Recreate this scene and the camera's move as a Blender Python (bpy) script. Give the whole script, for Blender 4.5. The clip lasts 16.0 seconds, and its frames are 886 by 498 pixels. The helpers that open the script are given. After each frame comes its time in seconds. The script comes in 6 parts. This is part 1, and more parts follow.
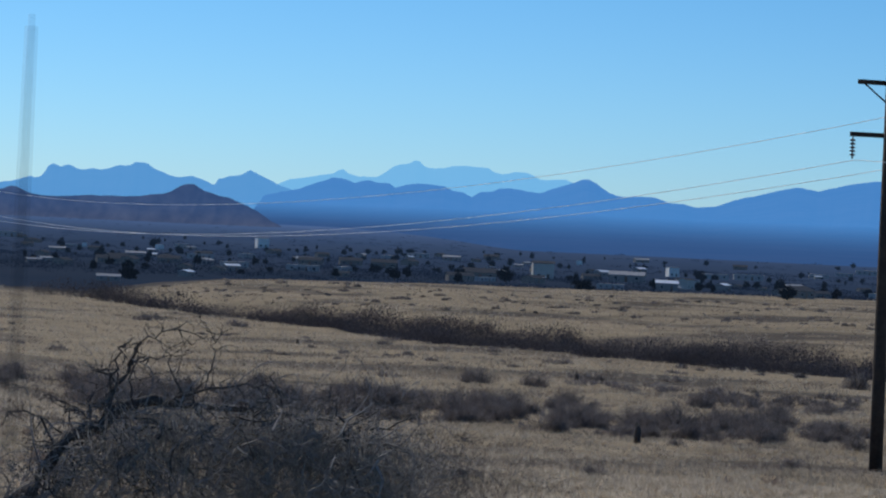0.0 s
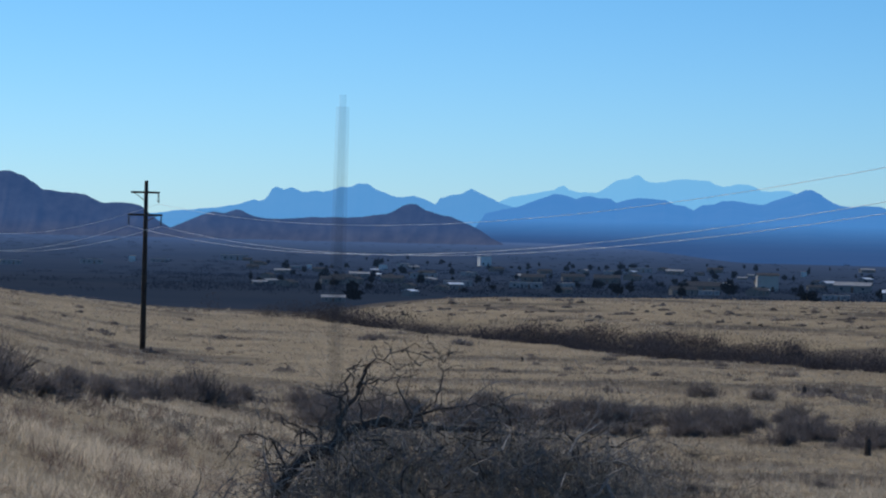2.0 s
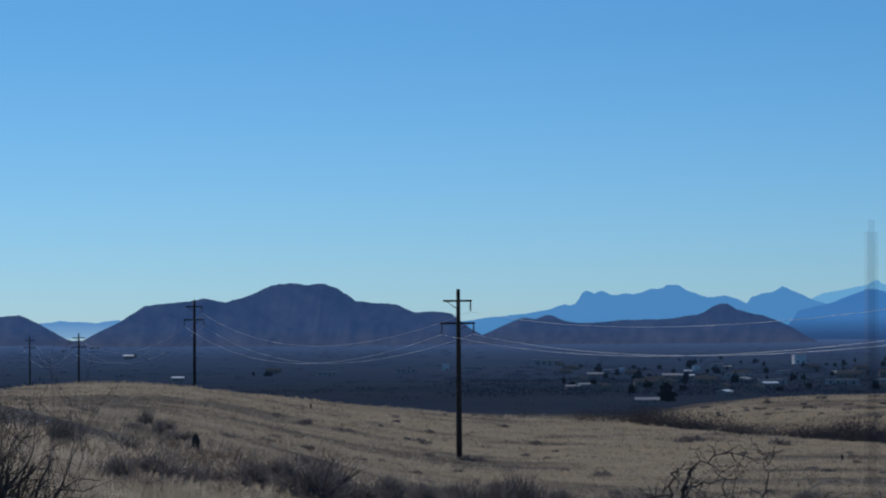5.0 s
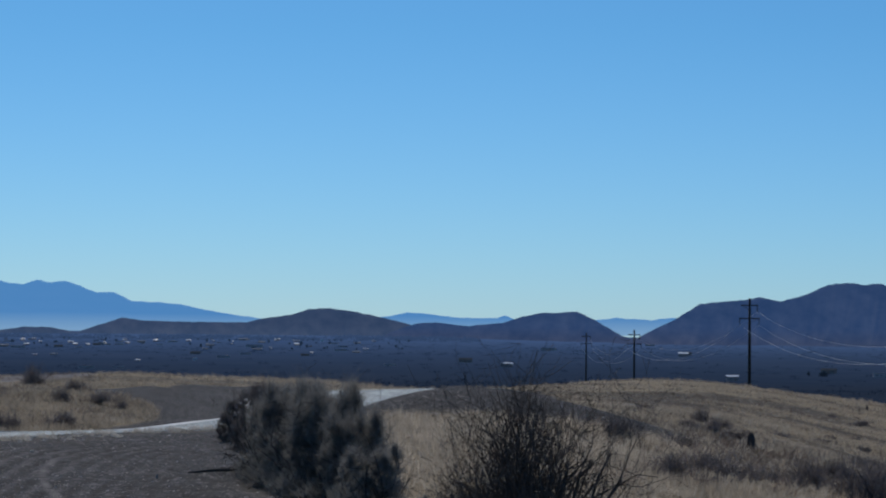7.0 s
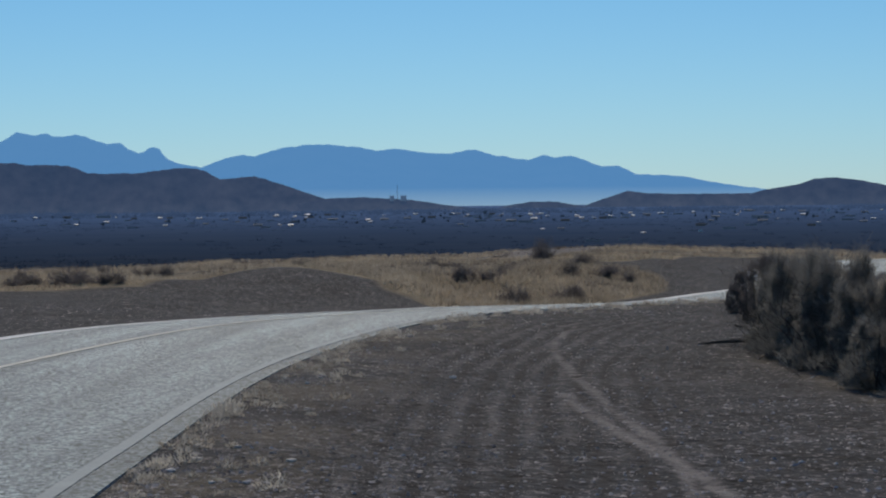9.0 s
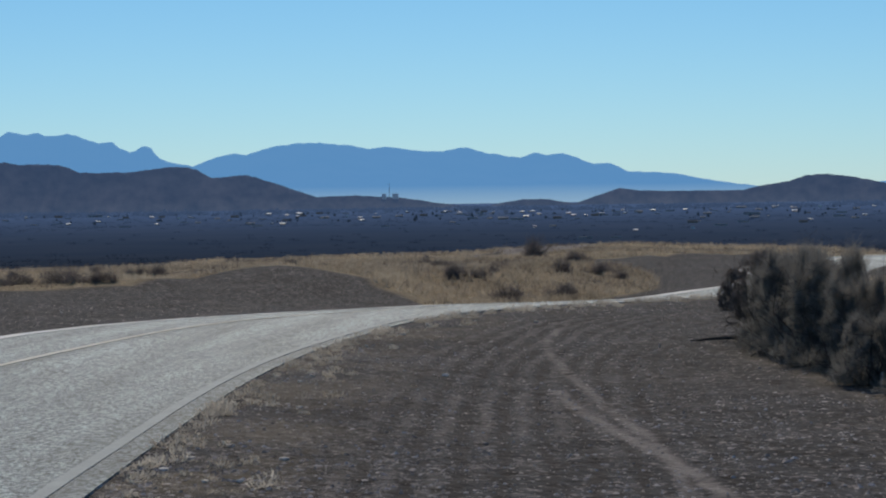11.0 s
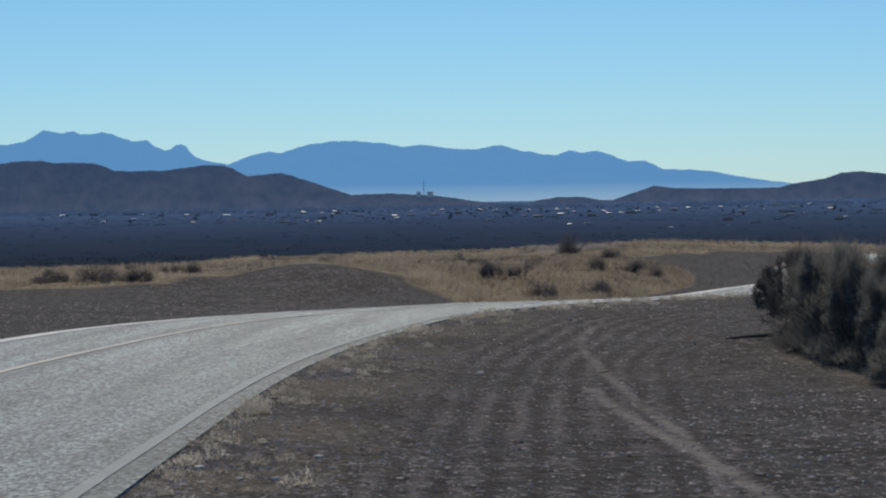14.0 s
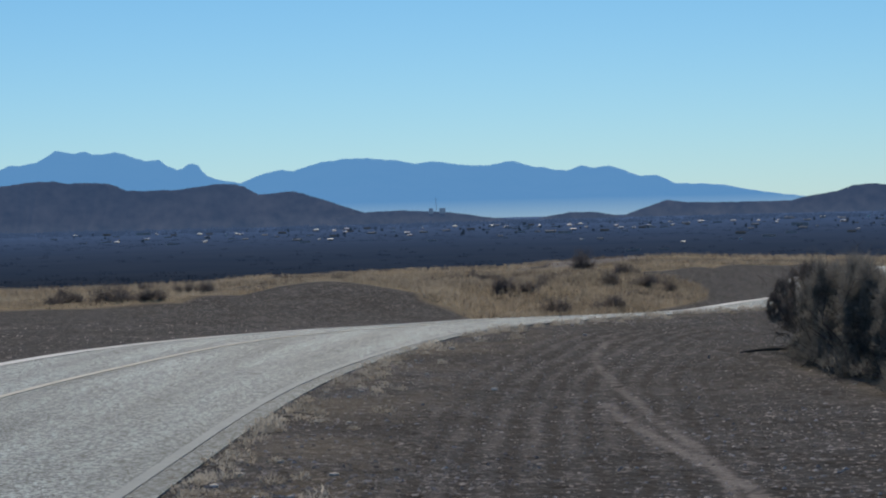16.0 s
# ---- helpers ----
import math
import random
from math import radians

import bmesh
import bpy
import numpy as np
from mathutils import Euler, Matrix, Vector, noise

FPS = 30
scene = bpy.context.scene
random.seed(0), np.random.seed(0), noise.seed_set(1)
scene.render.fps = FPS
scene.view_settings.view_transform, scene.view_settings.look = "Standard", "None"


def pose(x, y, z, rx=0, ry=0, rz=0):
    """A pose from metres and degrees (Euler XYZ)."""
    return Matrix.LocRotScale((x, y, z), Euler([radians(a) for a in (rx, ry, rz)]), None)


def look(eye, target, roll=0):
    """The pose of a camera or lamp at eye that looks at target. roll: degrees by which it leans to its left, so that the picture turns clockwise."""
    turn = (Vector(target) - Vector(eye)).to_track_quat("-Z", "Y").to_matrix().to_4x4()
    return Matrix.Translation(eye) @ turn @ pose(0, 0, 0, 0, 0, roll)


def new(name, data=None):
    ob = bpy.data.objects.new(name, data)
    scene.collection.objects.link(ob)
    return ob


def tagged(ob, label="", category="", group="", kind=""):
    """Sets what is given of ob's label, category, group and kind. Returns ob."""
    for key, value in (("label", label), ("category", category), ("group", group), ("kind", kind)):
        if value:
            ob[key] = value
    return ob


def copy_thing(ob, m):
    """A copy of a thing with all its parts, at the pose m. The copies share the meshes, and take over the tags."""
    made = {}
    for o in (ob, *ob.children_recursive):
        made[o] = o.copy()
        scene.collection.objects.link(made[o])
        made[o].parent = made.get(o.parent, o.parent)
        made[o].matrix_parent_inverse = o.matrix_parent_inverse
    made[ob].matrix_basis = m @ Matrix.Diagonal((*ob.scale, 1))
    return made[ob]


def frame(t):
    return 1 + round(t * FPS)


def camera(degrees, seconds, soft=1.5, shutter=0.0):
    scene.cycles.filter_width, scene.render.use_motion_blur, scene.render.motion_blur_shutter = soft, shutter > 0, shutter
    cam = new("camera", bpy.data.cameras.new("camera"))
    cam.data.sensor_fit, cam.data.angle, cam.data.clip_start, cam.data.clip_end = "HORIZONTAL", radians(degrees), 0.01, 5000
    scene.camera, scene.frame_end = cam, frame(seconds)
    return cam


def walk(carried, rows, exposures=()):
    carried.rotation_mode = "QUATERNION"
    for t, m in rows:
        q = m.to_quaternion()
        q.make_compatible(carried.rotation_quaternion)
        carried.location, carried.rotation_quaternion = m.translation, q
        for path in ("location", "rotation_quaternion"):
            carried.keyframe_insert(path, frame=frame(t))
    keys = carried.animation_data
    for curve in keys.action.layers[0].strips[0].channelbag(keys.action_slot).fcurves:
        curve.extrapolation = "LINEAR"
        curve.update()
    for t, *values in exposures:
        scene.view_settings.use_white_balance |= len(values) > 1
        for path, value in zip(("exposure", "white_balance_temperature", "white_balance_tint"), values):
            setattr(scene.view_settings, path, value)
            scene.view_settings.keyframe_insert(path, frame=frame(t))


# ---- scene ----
# ---------------------------------------------------------------- camera
EYE = Vector((0.0, 0.0, 1.9))


def toward(az, el, r=1.0):
    """A point r metres from the eye; az to the left of +Y, el up, in degrees."""
    a, e = radians(az), radians(el)
    return EYE + r * Vector((-math.sin(a) * math.cos(e), math.cos(a) * math.cos(e), math.sin(e)))


SWAY = {0: 0.002, 0.5: 0.003, 1: 0.0006, 1.5: 0.0026, 2: 0.009}      # small sideways sway of the carried camera


def aim(t, az, el, roll):
    eye = EYE + Vector((0.05 - 0.015 * min(t, 9.0) + SWAY.get(t, 0.0), 0, -0.01 + 0.02 * min(t / 3, 1)))
    return t, look(eye, eye + (toward(az, el) - EYE), roll)


cam = camera(20.0, 16.0, soft=2.1)
PATH = [
    (0, 0.000, -0.650, 2.666), (0.5, 1.064, -0.748, 2.512), (1, 2.591, -0.786, 2.172), (1.5, 3.896, -0.668, 1.666),
    (2, 5.072, -0.451, 1.398), (2.5, 6.813, -0.365, 1.346), (3, 8.349, -0.117, 1.147), (3.2, 8.486, -0.059, 0.938),
    (5.3, 13.426, 1.954, -0.432), (5.5, 14.368, 1.730, -0.311), (6, 15.499, 1.405, -0.540), (6.2, 18.086, 1.327, -0.146),
    (6.5, 20.576, 1.208, 0.197), (7, 24.781, 1.806, 0.489), (7.5, 29.080, 0.912, -0.388), (8, 30.552, 0.193, -0.917),
    (8.5, 32.862, 0.089, -1.252), (9, 36.251, -1.102, -0.603), (9.2, 36.452, -1.380, -0.573), (11.3, 35.844, -1.024, -0.983),
    (11.5, 35.295, -0.890, -1.109), (12, 34.722, -0.688, -0.950), (12.5, 35.944, -0.636, -1.217), (13, 36.979, -0.670, -1.430),
    (13.5, 36.163, -0.971, -1.353), (14, 36.864, -1.189, -0.876), (14.5, 35.876, -1.606, -0.666), (15, 36.001, -1.302, -1.046),
    (15.5, 36.192, -0.534, -1.932), (16, 37.148, -0.807, -1.480)]
walk(cam, [aim(*row) for row in PATH],
     exposures=[(0, 0.18, 6700, 10), (3, 0.18, 6700, 10), (5.3, -0.26, 6500, 10), (6.5, -0.27, 6500, 10), (7, -0.27, 6500, 10), (7.5, -0.33, 6500, 10), (8, -0.38, 6500, 10), (8.5, -0.44, 6850, 10), (9, -0.22, 7200, 10),
                (11.5, -0.06, 7550, 10), (16, -0.06, 7550, 10)])

# ---------------------------------------------------------------- sky and sun
SUN_AZ, SUN_EL = 37.0, 38.0
world = bpy.data.worlds.new("sky")
scene.world = world
world.use_nodes = True
wn = world.node_tree.nodes
sky = wn.new("ShaderNodeTexSky")
sky.sky_type, sky.sun_disc = "NISHITA", False
sky.sun_elevation, sky.sun_rotation = radians(SUN_EL), radians(-SUN_AZ)
sky.altitude, sky.air_density, sky.dust_density, sky.ozone_density = 1400, 1.0, 0.45, 3.0
# clear high-desert air: bluer than the sky model's, most of all low down
co, sep, tint, mul = wn.new("ShaderNodeTexCoord"), wn.new("ShaderNodeSeparateXYZ"), wn.new("ShaderNodeValToRGB"), wn.new("ShaderNodeMix")
mul.data_type, mul.blend_type = "RGBA", "MULTIPLY"
mul.inputs[0].default_value = 1.0
stops = tint.color_ramp.elements
stops[0].position, stops[0].color = 0.0, (0.465, 0.755, 1.15, 1)
stops[1].position, stops[1].color = 0.12, (0.345, 0.73, 1.04, 1)
e = stops.new(0.6)
e.color = (0.45, 0.75, 1.0, 1)
wl = world.node_tree.links
wl.new(co.outputs["Generated"], sep.inputs[0])
wl.new(sep.outputs[2], tint.inputs[0])
wl.new(sky.outputs[0], mul.inputs[6])
wl.new(tint.outputs[0], mul.inputs[7])
wl.new(mul.outputs[2], wn["Background"].inputs[0])
wn["Background"].inputs[1].default_value = 0.085
sun = new("sun", bpy.data.lights.new("sun", "SUN"))
sun.data.energy, sun.data.angle, sun.data.color = 2.8, radians(0.53), (1.0, 0.96, 0.90)
sun.matrix_world = look(toward(SUN_AZ, SUN_EL, 60), EYE)


# ---------------------------------------------------------------- materials
def ramp_set(node, stops):
    els = node.color_ramp.elements
    while len(els) < len(stops):
        els.new(0.5)
    for e, (p, c) in zip(els, stops):
        e.position, e.color = p, (*c, 1)


def material(name, dark, light, scale=4.0, rough=0.85, bump=0.0, metal=0.0, fine=6.0, per_object=0.0, translucent=0.0, spec=0.3):
    """Two-scale noise between two colours, with fine relief."""
    m = bpy.data.materials.new(name)
    m.use_nodes = True
    nt = m.node_tree
    n, l = nt.nodes, nt.links
    p = n["Principled BSDF"]
    co = n.new("ShaderNodeTexCoord")
    big, small = n.new("ShaderNodeTexNoise"), n.new("ShaderNodeTexNoise")
    big.inputs["Scale"].default_value, small.inputs["Scale"].default_value = scale, scale * fine
    big.inputs["Detail"].default_value = small.inputs["Detail"].default_value = 5
    l.new(co.outputs["Object"], big.inputs["Vector"])
    l.new(co.outputs["Object"], small.inputs["Vector"])
    mix = n.new("ShaderNodeMath")
    mix.operation = "MULTIPLY_ADD"
    l.new(small.outputs[0], mix.inputs[0])
    mix.inputs[1].default_value = 0.5
    half = n.new("ShaderNodeMath")
    half.operation = "MULTIPLY"
    l.new(big.outputs[0], half.inputs[0])
    half.inputs[1].default_value = 0.5
    l.new(half.outputs[0], mix.inputs[2])
    val = mix.outputs[0]
    if per_object:
        info, add = n.new("ShaderNodeObjectInfo"), n.new("ShaderNodeMath")
        add.operation = "MULTIPLY_ADD"
        l.new(info.outputs["Random"], add.inputs[0])
        add.inputs[1].default_value = per_object
        l.new(val, add.inputs[2])
        off = n.new("ShaderNodeMath")
        off.operation = "SUBTRACT"
        l.new(add.outputs[0], off.inputs[0])
        off.inputs[1].default_value = per_object / 2
        val = off.outputs[0]
    cr = n.new("ShaderNodeValToRGB")
    ramp_set(cr, [(0.32, dark), (0.68, light)])
    l.new(val, cr.inputs[0])
    l.new(cr.outputs[0], p.inputs["Base Color"])
    p.inputs["Roughness"].default_value, p.inputs["Metallic"].default_value = rough, metal
    p.inputs["Specular IOR Level"].default_value = spec
    if bump:
        b = n.new("ShaderNodeBump")
        b.inputs["Strength"].default_value, b.inputs["Distance"].default_value = bump, 0.05
        l.new(val, b.inputs["Height"])
        l.new(b.outputs[0], p.inputs["Normal"])
    if translucent:
        tr, ms = n.new("ShaderNodeBsdfTranslucent"), n.new("ShaderNodeMixShader")
        l.new(cr.outputs[0], tr.inputs[0])
        ms.inputs[0].default_value = translucent
        l.new(p.outputs[0], ms.inputs[1])
        l.new(tr.outputs[0], ms.inputs[2])
        l.new(ms.outputs[0], n["Material Output"].inputs[0])
    return m


def island_material(name, dark, light, rough=0.9, translucent=0.3, vary=0.26):
    """For joined blades and leaves: the colour varies from piece to piece."""
    m = material(name, dark, light, 0.15, rough, fine=9, translucent=translucent, spec=0.12)
    n, l = m.node_tree.nodes, m.node_tree.links
    geo, mixc = n.new("ShaderNodeNewGeometry"), n.new("ShaderNodeMath")
    cr = n["Color Ramp"]
    old = cr.inputs[0].links[0].from_socket
    mixc.operation = "MULTIPLY_ADD"
    l.new(geo.outputs["Random Per Island"], mixc.inputs[0])
    mixc.inputs[1].default_value = vary
    sub = n.new("ShaderNodeMath")
    sub.operation = "SUBTRACT"
    l.new(old, sub.inputs[0])
    sub.inputs[1].default_value = vary / 2
    l.new(sub.outputs[0], mixc.inputs[2])
    l.new(mixc.outputs[0], cr.inputs[0])
    return m


def haze_material(name, air, rock_dark, rock_light, clear, scale, foot=None, z0=0.0, z1=100.0, by_distance=False):
    """Far surfaces: own colour mixed with emission that stands in for blue haze."""
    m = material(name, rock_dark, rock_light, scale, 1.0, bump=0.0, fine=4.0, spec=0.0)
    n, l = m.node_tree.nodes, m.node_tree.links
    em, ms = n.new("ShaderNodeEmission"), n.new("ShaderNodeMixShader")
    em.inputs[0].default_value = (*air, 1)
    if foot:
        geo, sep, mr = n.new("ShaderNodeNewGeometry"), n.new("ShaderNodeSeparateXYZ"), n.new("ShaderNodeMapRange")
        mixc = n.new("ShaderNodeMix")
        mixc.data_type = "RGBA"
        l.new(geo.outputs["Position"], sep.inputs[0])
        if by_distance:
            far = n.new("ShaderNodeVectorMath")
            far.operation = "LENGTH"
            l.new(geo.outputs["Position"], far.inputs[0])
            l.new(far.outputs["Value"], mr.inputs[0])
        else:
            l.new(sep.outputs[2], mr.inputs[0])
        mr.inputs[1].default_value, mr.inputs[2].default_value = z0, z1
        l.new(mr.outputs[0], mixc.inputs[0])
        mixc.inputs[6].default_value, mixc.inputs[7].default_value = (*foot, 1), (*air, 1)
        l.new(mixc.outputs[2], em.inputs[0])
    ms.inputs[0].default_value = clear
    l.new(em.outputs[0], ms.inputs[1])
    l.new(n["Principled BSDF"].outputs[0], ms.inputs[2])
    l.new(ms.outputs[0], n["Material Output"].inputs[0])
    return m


def grass_material(name, k):
    m = island_material(name, (0.278 * k, 0.234 * k, 0.180 * k), (0.575 * k, 0.496 * k, 0.395 * k), translucent=0.55, vary=0.13)
    low, high = m.node_tree.nodes["Color Ramp"].color_ramp.elements
    low.position, high.position = 0.37, 0.63
    return m


# one straw colour, lightened near and darkened far to balance brightness
GRASS, FAR_GRASS = grass_material("near_straw_grass", 1.15), grass_material("far_straw_grass", 0.90)
TWIG = material("grey_twig", (0.055, 0.046, 0.044), (0.15, 0.125, 0.113), 6, 0.9)
BARK = material("dark_bark", (0.038, 0.032, 0.029), (0.125, 0.106, 0.094), 9, 0.9, bump=0.4)
SCRUB = island_material("scrub_leaf", (0.058, 0.047, 0.042), (0.155, 0.128, 0.108), translucent=0.15)
POLE_WOOD = material("creosoted_pole", (0.030, 0.022, 0.018), (0.085, 0.062, 0.048), 3, 0.85, bump=0.3)
PORCELAIN = material("insulator_glaze", (0.06, 0.05, 0.05), (0.14, 0.12, 0.12), 8, 0.3)
WIRE = material("aluminium_wire", (0.58, 0.62, 0.68), (0.74, 0.77, 0.82), 2, 0.55)
THICKET = island_material("thicket_leaf", (0.052, 0.048, 0.055), (0.118, 0.105, 0.110), translucent=0.2)
BRUSH = island_material("fine_brown_twigs", (0.118, 0.103, 0.100), (0.270, 0.238, 0.225), translucent=0.3)


def asphalt_material(k=1.0, rough=0.66, spec=0.14):
    """Chip-sealed asphalt: pale and dark chips, worn smoother along the lanes."""
    m = material("asphalt", (0.045, 0.050, 0.056), (0.17, 0.185, 0.20), 24.0, rough, bump=0.9, fine=2.3, spec=spec)
    n, l = m.node_tree.nodes, m.node_tree.links
    co = n["Texture Coordinate"]
    grain, streak = n.new("ShaderNodeMapping"), n.new("ShaderNodeMapping")
    for mp, along in ((grain, 1.6), (streak, 14.0)):
        mp.vector_type = "TEXTURE"
        mp.inputs["Rotation"].default_value = (0, 0, radians(32))
        mp.inputs["Scale"].default_value = (1.0, along, 1.0)
        l.new(co.outputs["Object"], mp.inputs[0])
    for t in [q for q in n if q.type == "TEX_NOISE"]:
        l.new(grain.outputs[0], t.inputs["Vector"])
    ramp_set(n["Color Ramp"], [(0.40, (0.100 * k, 0.122 * k, 0.130 * k)), (0.60, (0.262 * k, 0.318 * k, 0.335 * k))])
    wear, mr, mx = n.new("ShaderNodeTexNoise"), n.new("ShaderNodeMapRange"), n.new("ShaderNodeMix")
    wear.inputs["Scale"].default_value, wear.inputs["Detail"].default_value = 1.6, 5
    l.new(streak.outputs[0], wear.inputs["Vector"])
    l.new(wear.outputs[0], mr.inputs[0])
    mr.inputs[1].default_value, mr.inputs[2].default_value, mr.inputs[3].default_value, mr.inputs[4].default_value = 0.35, 0.65, 0.74, 1.18
    mx.data_type, mx.blend_type = "RGBA", "MULTIPLY"
    mx.inputs[0].default_value = 1.0
    l.new(n["Color Ramp"].outputs[0], mx.inputs[6])
    l.new(mr.outputs[0], mx.inputs[7])
    # single chips, pale and dark
    chip, one, cm, mc = n.new("ShaderNodeTexVoronoi"), n.new("ShaderNodeSeparateColor"), n.new("ShaderNodeMapRange"), n.new("ShaderNodeMix")
    chip.inputs["Scale"].default_value = 36.0
    l.new(grain.outputs[0], chip.inputs["Vector"])
    l.new(chip.outputs["Color"], one.inputs[0])
    l.new(one.outputs[0], cm.inputs[0])
    cm.inputs[3].default_value, cm.inputs[4].default_value = 0.25, 1.8
    mc.data_type, mc.blend_type = "RGBA", "MULTIPLY"
    mc.inputs[0].default_value = 1.0
    l.new(mx.outputs[2], mc.inputs[6])
    l.new(cm.outputs[0], mc.inputs[7])
    # lanes worn and stained along the road
    at, ml = n.new("ShaderNodeVertexColor"), n.new("ShaderNodeMix")
    at.layer_name = "wear"
    ml.data_type, ml.blend_type = "RGBA", "MULTIPLY"
    ml.inputs[0].default_value = 1.0
    l.new(mc.outputs[2], ml.inputs[6])
    l.new(at.outputs[0], ml.inputs[7])
    l.new(ml.outputs[2], n["Principled BSDF"].inputs["Base Color"])
    return m


ASPHALT, ASPHALT_RIM = asphalt_material(1.2), asphalt_material(0.92)
ROAD_EDGE = material("worn_white_paint", (0.20, 0.24, 0.255), (0.30, 0.345, 0.365), 2.0, 0.8, fine=20)
ROAD_YELLOW = material("worn_yellow_paint", (0.44, 0.44, 0.39), (0.68, 0.67, 0.61), 2.0, 0.8, fine=20)
STONE = material("gravel_stone", (0.45, 0.40, 0.35), (0.78, 0.71, 0.64), 5, 0.9, per_object=0.3)
TANGLE = material("dry_grey_twig", (0.12, 0.113, 0.108), (0.30, 0.283, 0.268), 6, 0.9)
# far line's paint, brightened to carry the shoulder's sheen as colour
FAR_EDGE_SHEEN = material("white_edge_paint_and_sheen", (0.42, 0.45, 0.47), (0.66, 0.69, 0.71), 2.0, 0.7, fine=20)


# ---------------------------------------------------------------- mesh helpers
def mesh_of(name, verts, faces, mat=None, smooth=False):
    me = bpy.data.meshes.new(name)
    me.from_pydata([tuple(v) for v in verts], [], [tuple(f) for f in faces])
    if mat:
        me.materials.append(mat)
    if smooth:
        me.polygons.foreach_set("use_smooth", [True] * len(me.polygons))
    me.update()
    return me


def tri_mesh(name, verts, n_per, mat):
    """Fast mesh of separate small polygons: verts (k, n_per, 3)."""
    v = np.asarray(verts, np.float32).reshape(-1, 3)
    k = len(v) // n_per
    me = bpy.data.meshes.new(name)
    me.vertices.add(len(v))
    me.vertices.foreach_set("co", v.ravel())
    me.loops.add(len(v))
    me.loops.foreach_set("vertex_index", np.arange(len(v), dtype=np.int32))
    me.polygons.add(k)
    me.polygons.foreach_set("loop_start", np.arange(0, len(v), n_per, dtype=np.int32))
    me.materials.append(mat)
    me.update(calc_edges=True)
    return me


def part(name, bm, mat, parent, label=""):
    """Links a bmesh (or a mesh) as one object under a thing."""
    if isinstance(bm, bmesh.types.BMesh):
        me = bpy.data.meshes.new(name)
        bm.to_mesh(me)
        bm.free()
    else:
        me = bm
    if not me.materials:
        me.materials.append(mat)
    ob = new(name, me)
    ob.parent = parent
    if label:
        tagged(ob, label)
    return ob


def box_bm(sx, sy, sz, at=(0, 0, 0), bevel=0.0):
    bm = bmesh.new()
    bmesh.ops.create_cube(bm, size=1, matrix=Matrix.Translation(at) @ Matrix.Diagonal((sx, sy, sz, 1)))
    if bevel:
        bmesh.ops.bevel(bm, geom=bm.edges[:], offset=bevel, segments=1, affect="EDGES")
    return bm


def tube(points, radii, sides=6):
    """Verts and faces of a tapered tube along points."""
    vs, fs = [], []
    for i, p in enumerate(points):
        p = Vector(p)
        d = (Vector(points[min(i + 1, len(points) - 1)]) - Vector(points[max(i - 1, 0)])).normalized()
        u = d.orthogonal().normalized()
        w = d.cross(u)
        for k in range(sides):
            a = 2 * math.pi * k / sides
            vs.append(p + radii[i] * (math.cos(a) * u + math.sin(a) * w))
        if i:
            for k in range(sides):
                a, b = (i - 1) * sides + k, (i - 1) * sides + (k + 1) % sides
                fs.append((a, b, b + sides, a + sides))
    fs.append(tuple(range(sides - 1, -1, -1)))
    n = len(vs)
    fs.append(tuple(range(n - sides, n)))
    return vs, fs


def tube_mesh(name, points, radii, mat, sides=6):
    return mesh_of(name, *tube(points, radii, sides), mat, True)


def joined(parts):
    vs, fs = [], []
    for v, f in parts:
        o = len(vs)
        vs += v
        fs += [tuple(i + o for i in q) for q in f]
    return vs, fs


def sstep(a, b, x):
    t = np.clip((np.asarray(x, float) - a) / (b - a), 0, 1)
    return t * t * (3 - 2 * t)


def fractal(x, y, seed=0, octaves=4):
    """Smooth value noise on arrays, about -1 to 1."""
    x, y = np.asarray(x, float), np.asarray(y, float)
    out, amp, tot = np.zeros(np.broadcast(x, y).shape), 1.0, 0.0
    for o in range(octaves):
        xi, yi = np.floor(x).astype(np.int64), np.floor(y).astype(np.int64)
        fx, fy = x - xi, y - yi
        fx, fy = fx * fx * (3 - 2 * fx), fy * fy * (3 - 2 * fy)

        def h(i, j):
            k = (i * 374761393 + j * 668265263 + (seed + o * 17) * 974634777) & 0x7FFFFFFF
            k = ((k ^ (k >> 13)) * 1274126177) & 0x7FFFFFFF
            return ((k ^ (k >> 16)) & 0xFFFF) / 32767.5 - 1
        out += amp * ((h(xi, yi) * (1 - fx) + h(xi + 1, yi) * fx) * (1 - fy) + (h(xi, yi + 1) * (1 - fx) + h(xi + 1, yi + 1) * fx) * fy)
        tot += amp
        amp *= 0.5
        x, y = x * 2.03, y * 2.03
    return out / tot


# ---------------------------------------------------------------- the lie of the land
ROAD_LINE = [(6.0, -24.0), (-1.5, -9.0), (-8.6, 2.0), (-15.1, 11.2), (-19.7, 18.0), (-22.8, 23.4), (-25.6, 29.4),
             (-26.9, 35.0), (-27.2, 40.0), (-27.3, 45.5), (-28.7, 53.0), (-31.2, 61.0), (-35.2, 68.8),
             (-39.8, 77.5), (-43.0, 86.0), (-44.8, 95.0), (-45.5, 106.0), (-45.4, 114.0)]
# height of the road's crown against its northing: it dips behind the gravel, then climbs a little and goes over a brow
ROAD_Y = [-30, 12, 20, 28.7, 31, 33.5, 36, 38.3, 40.9, 43.5, 46.2, 48.7, 51.3, 56, 61, 68, 77, 86, 95, 100, 106, 114]
ROAD_Z = [-0.02, -0.02, 0.0, 0.02, 0.01, -0.02, -0.06, -0.10, -0.13, -0.19, -0.27, -0.35, -0.40, -0.40, -0.45, -0.46, -0.47, -0.46, -0.66, -0.95, -1.8, -3.0]


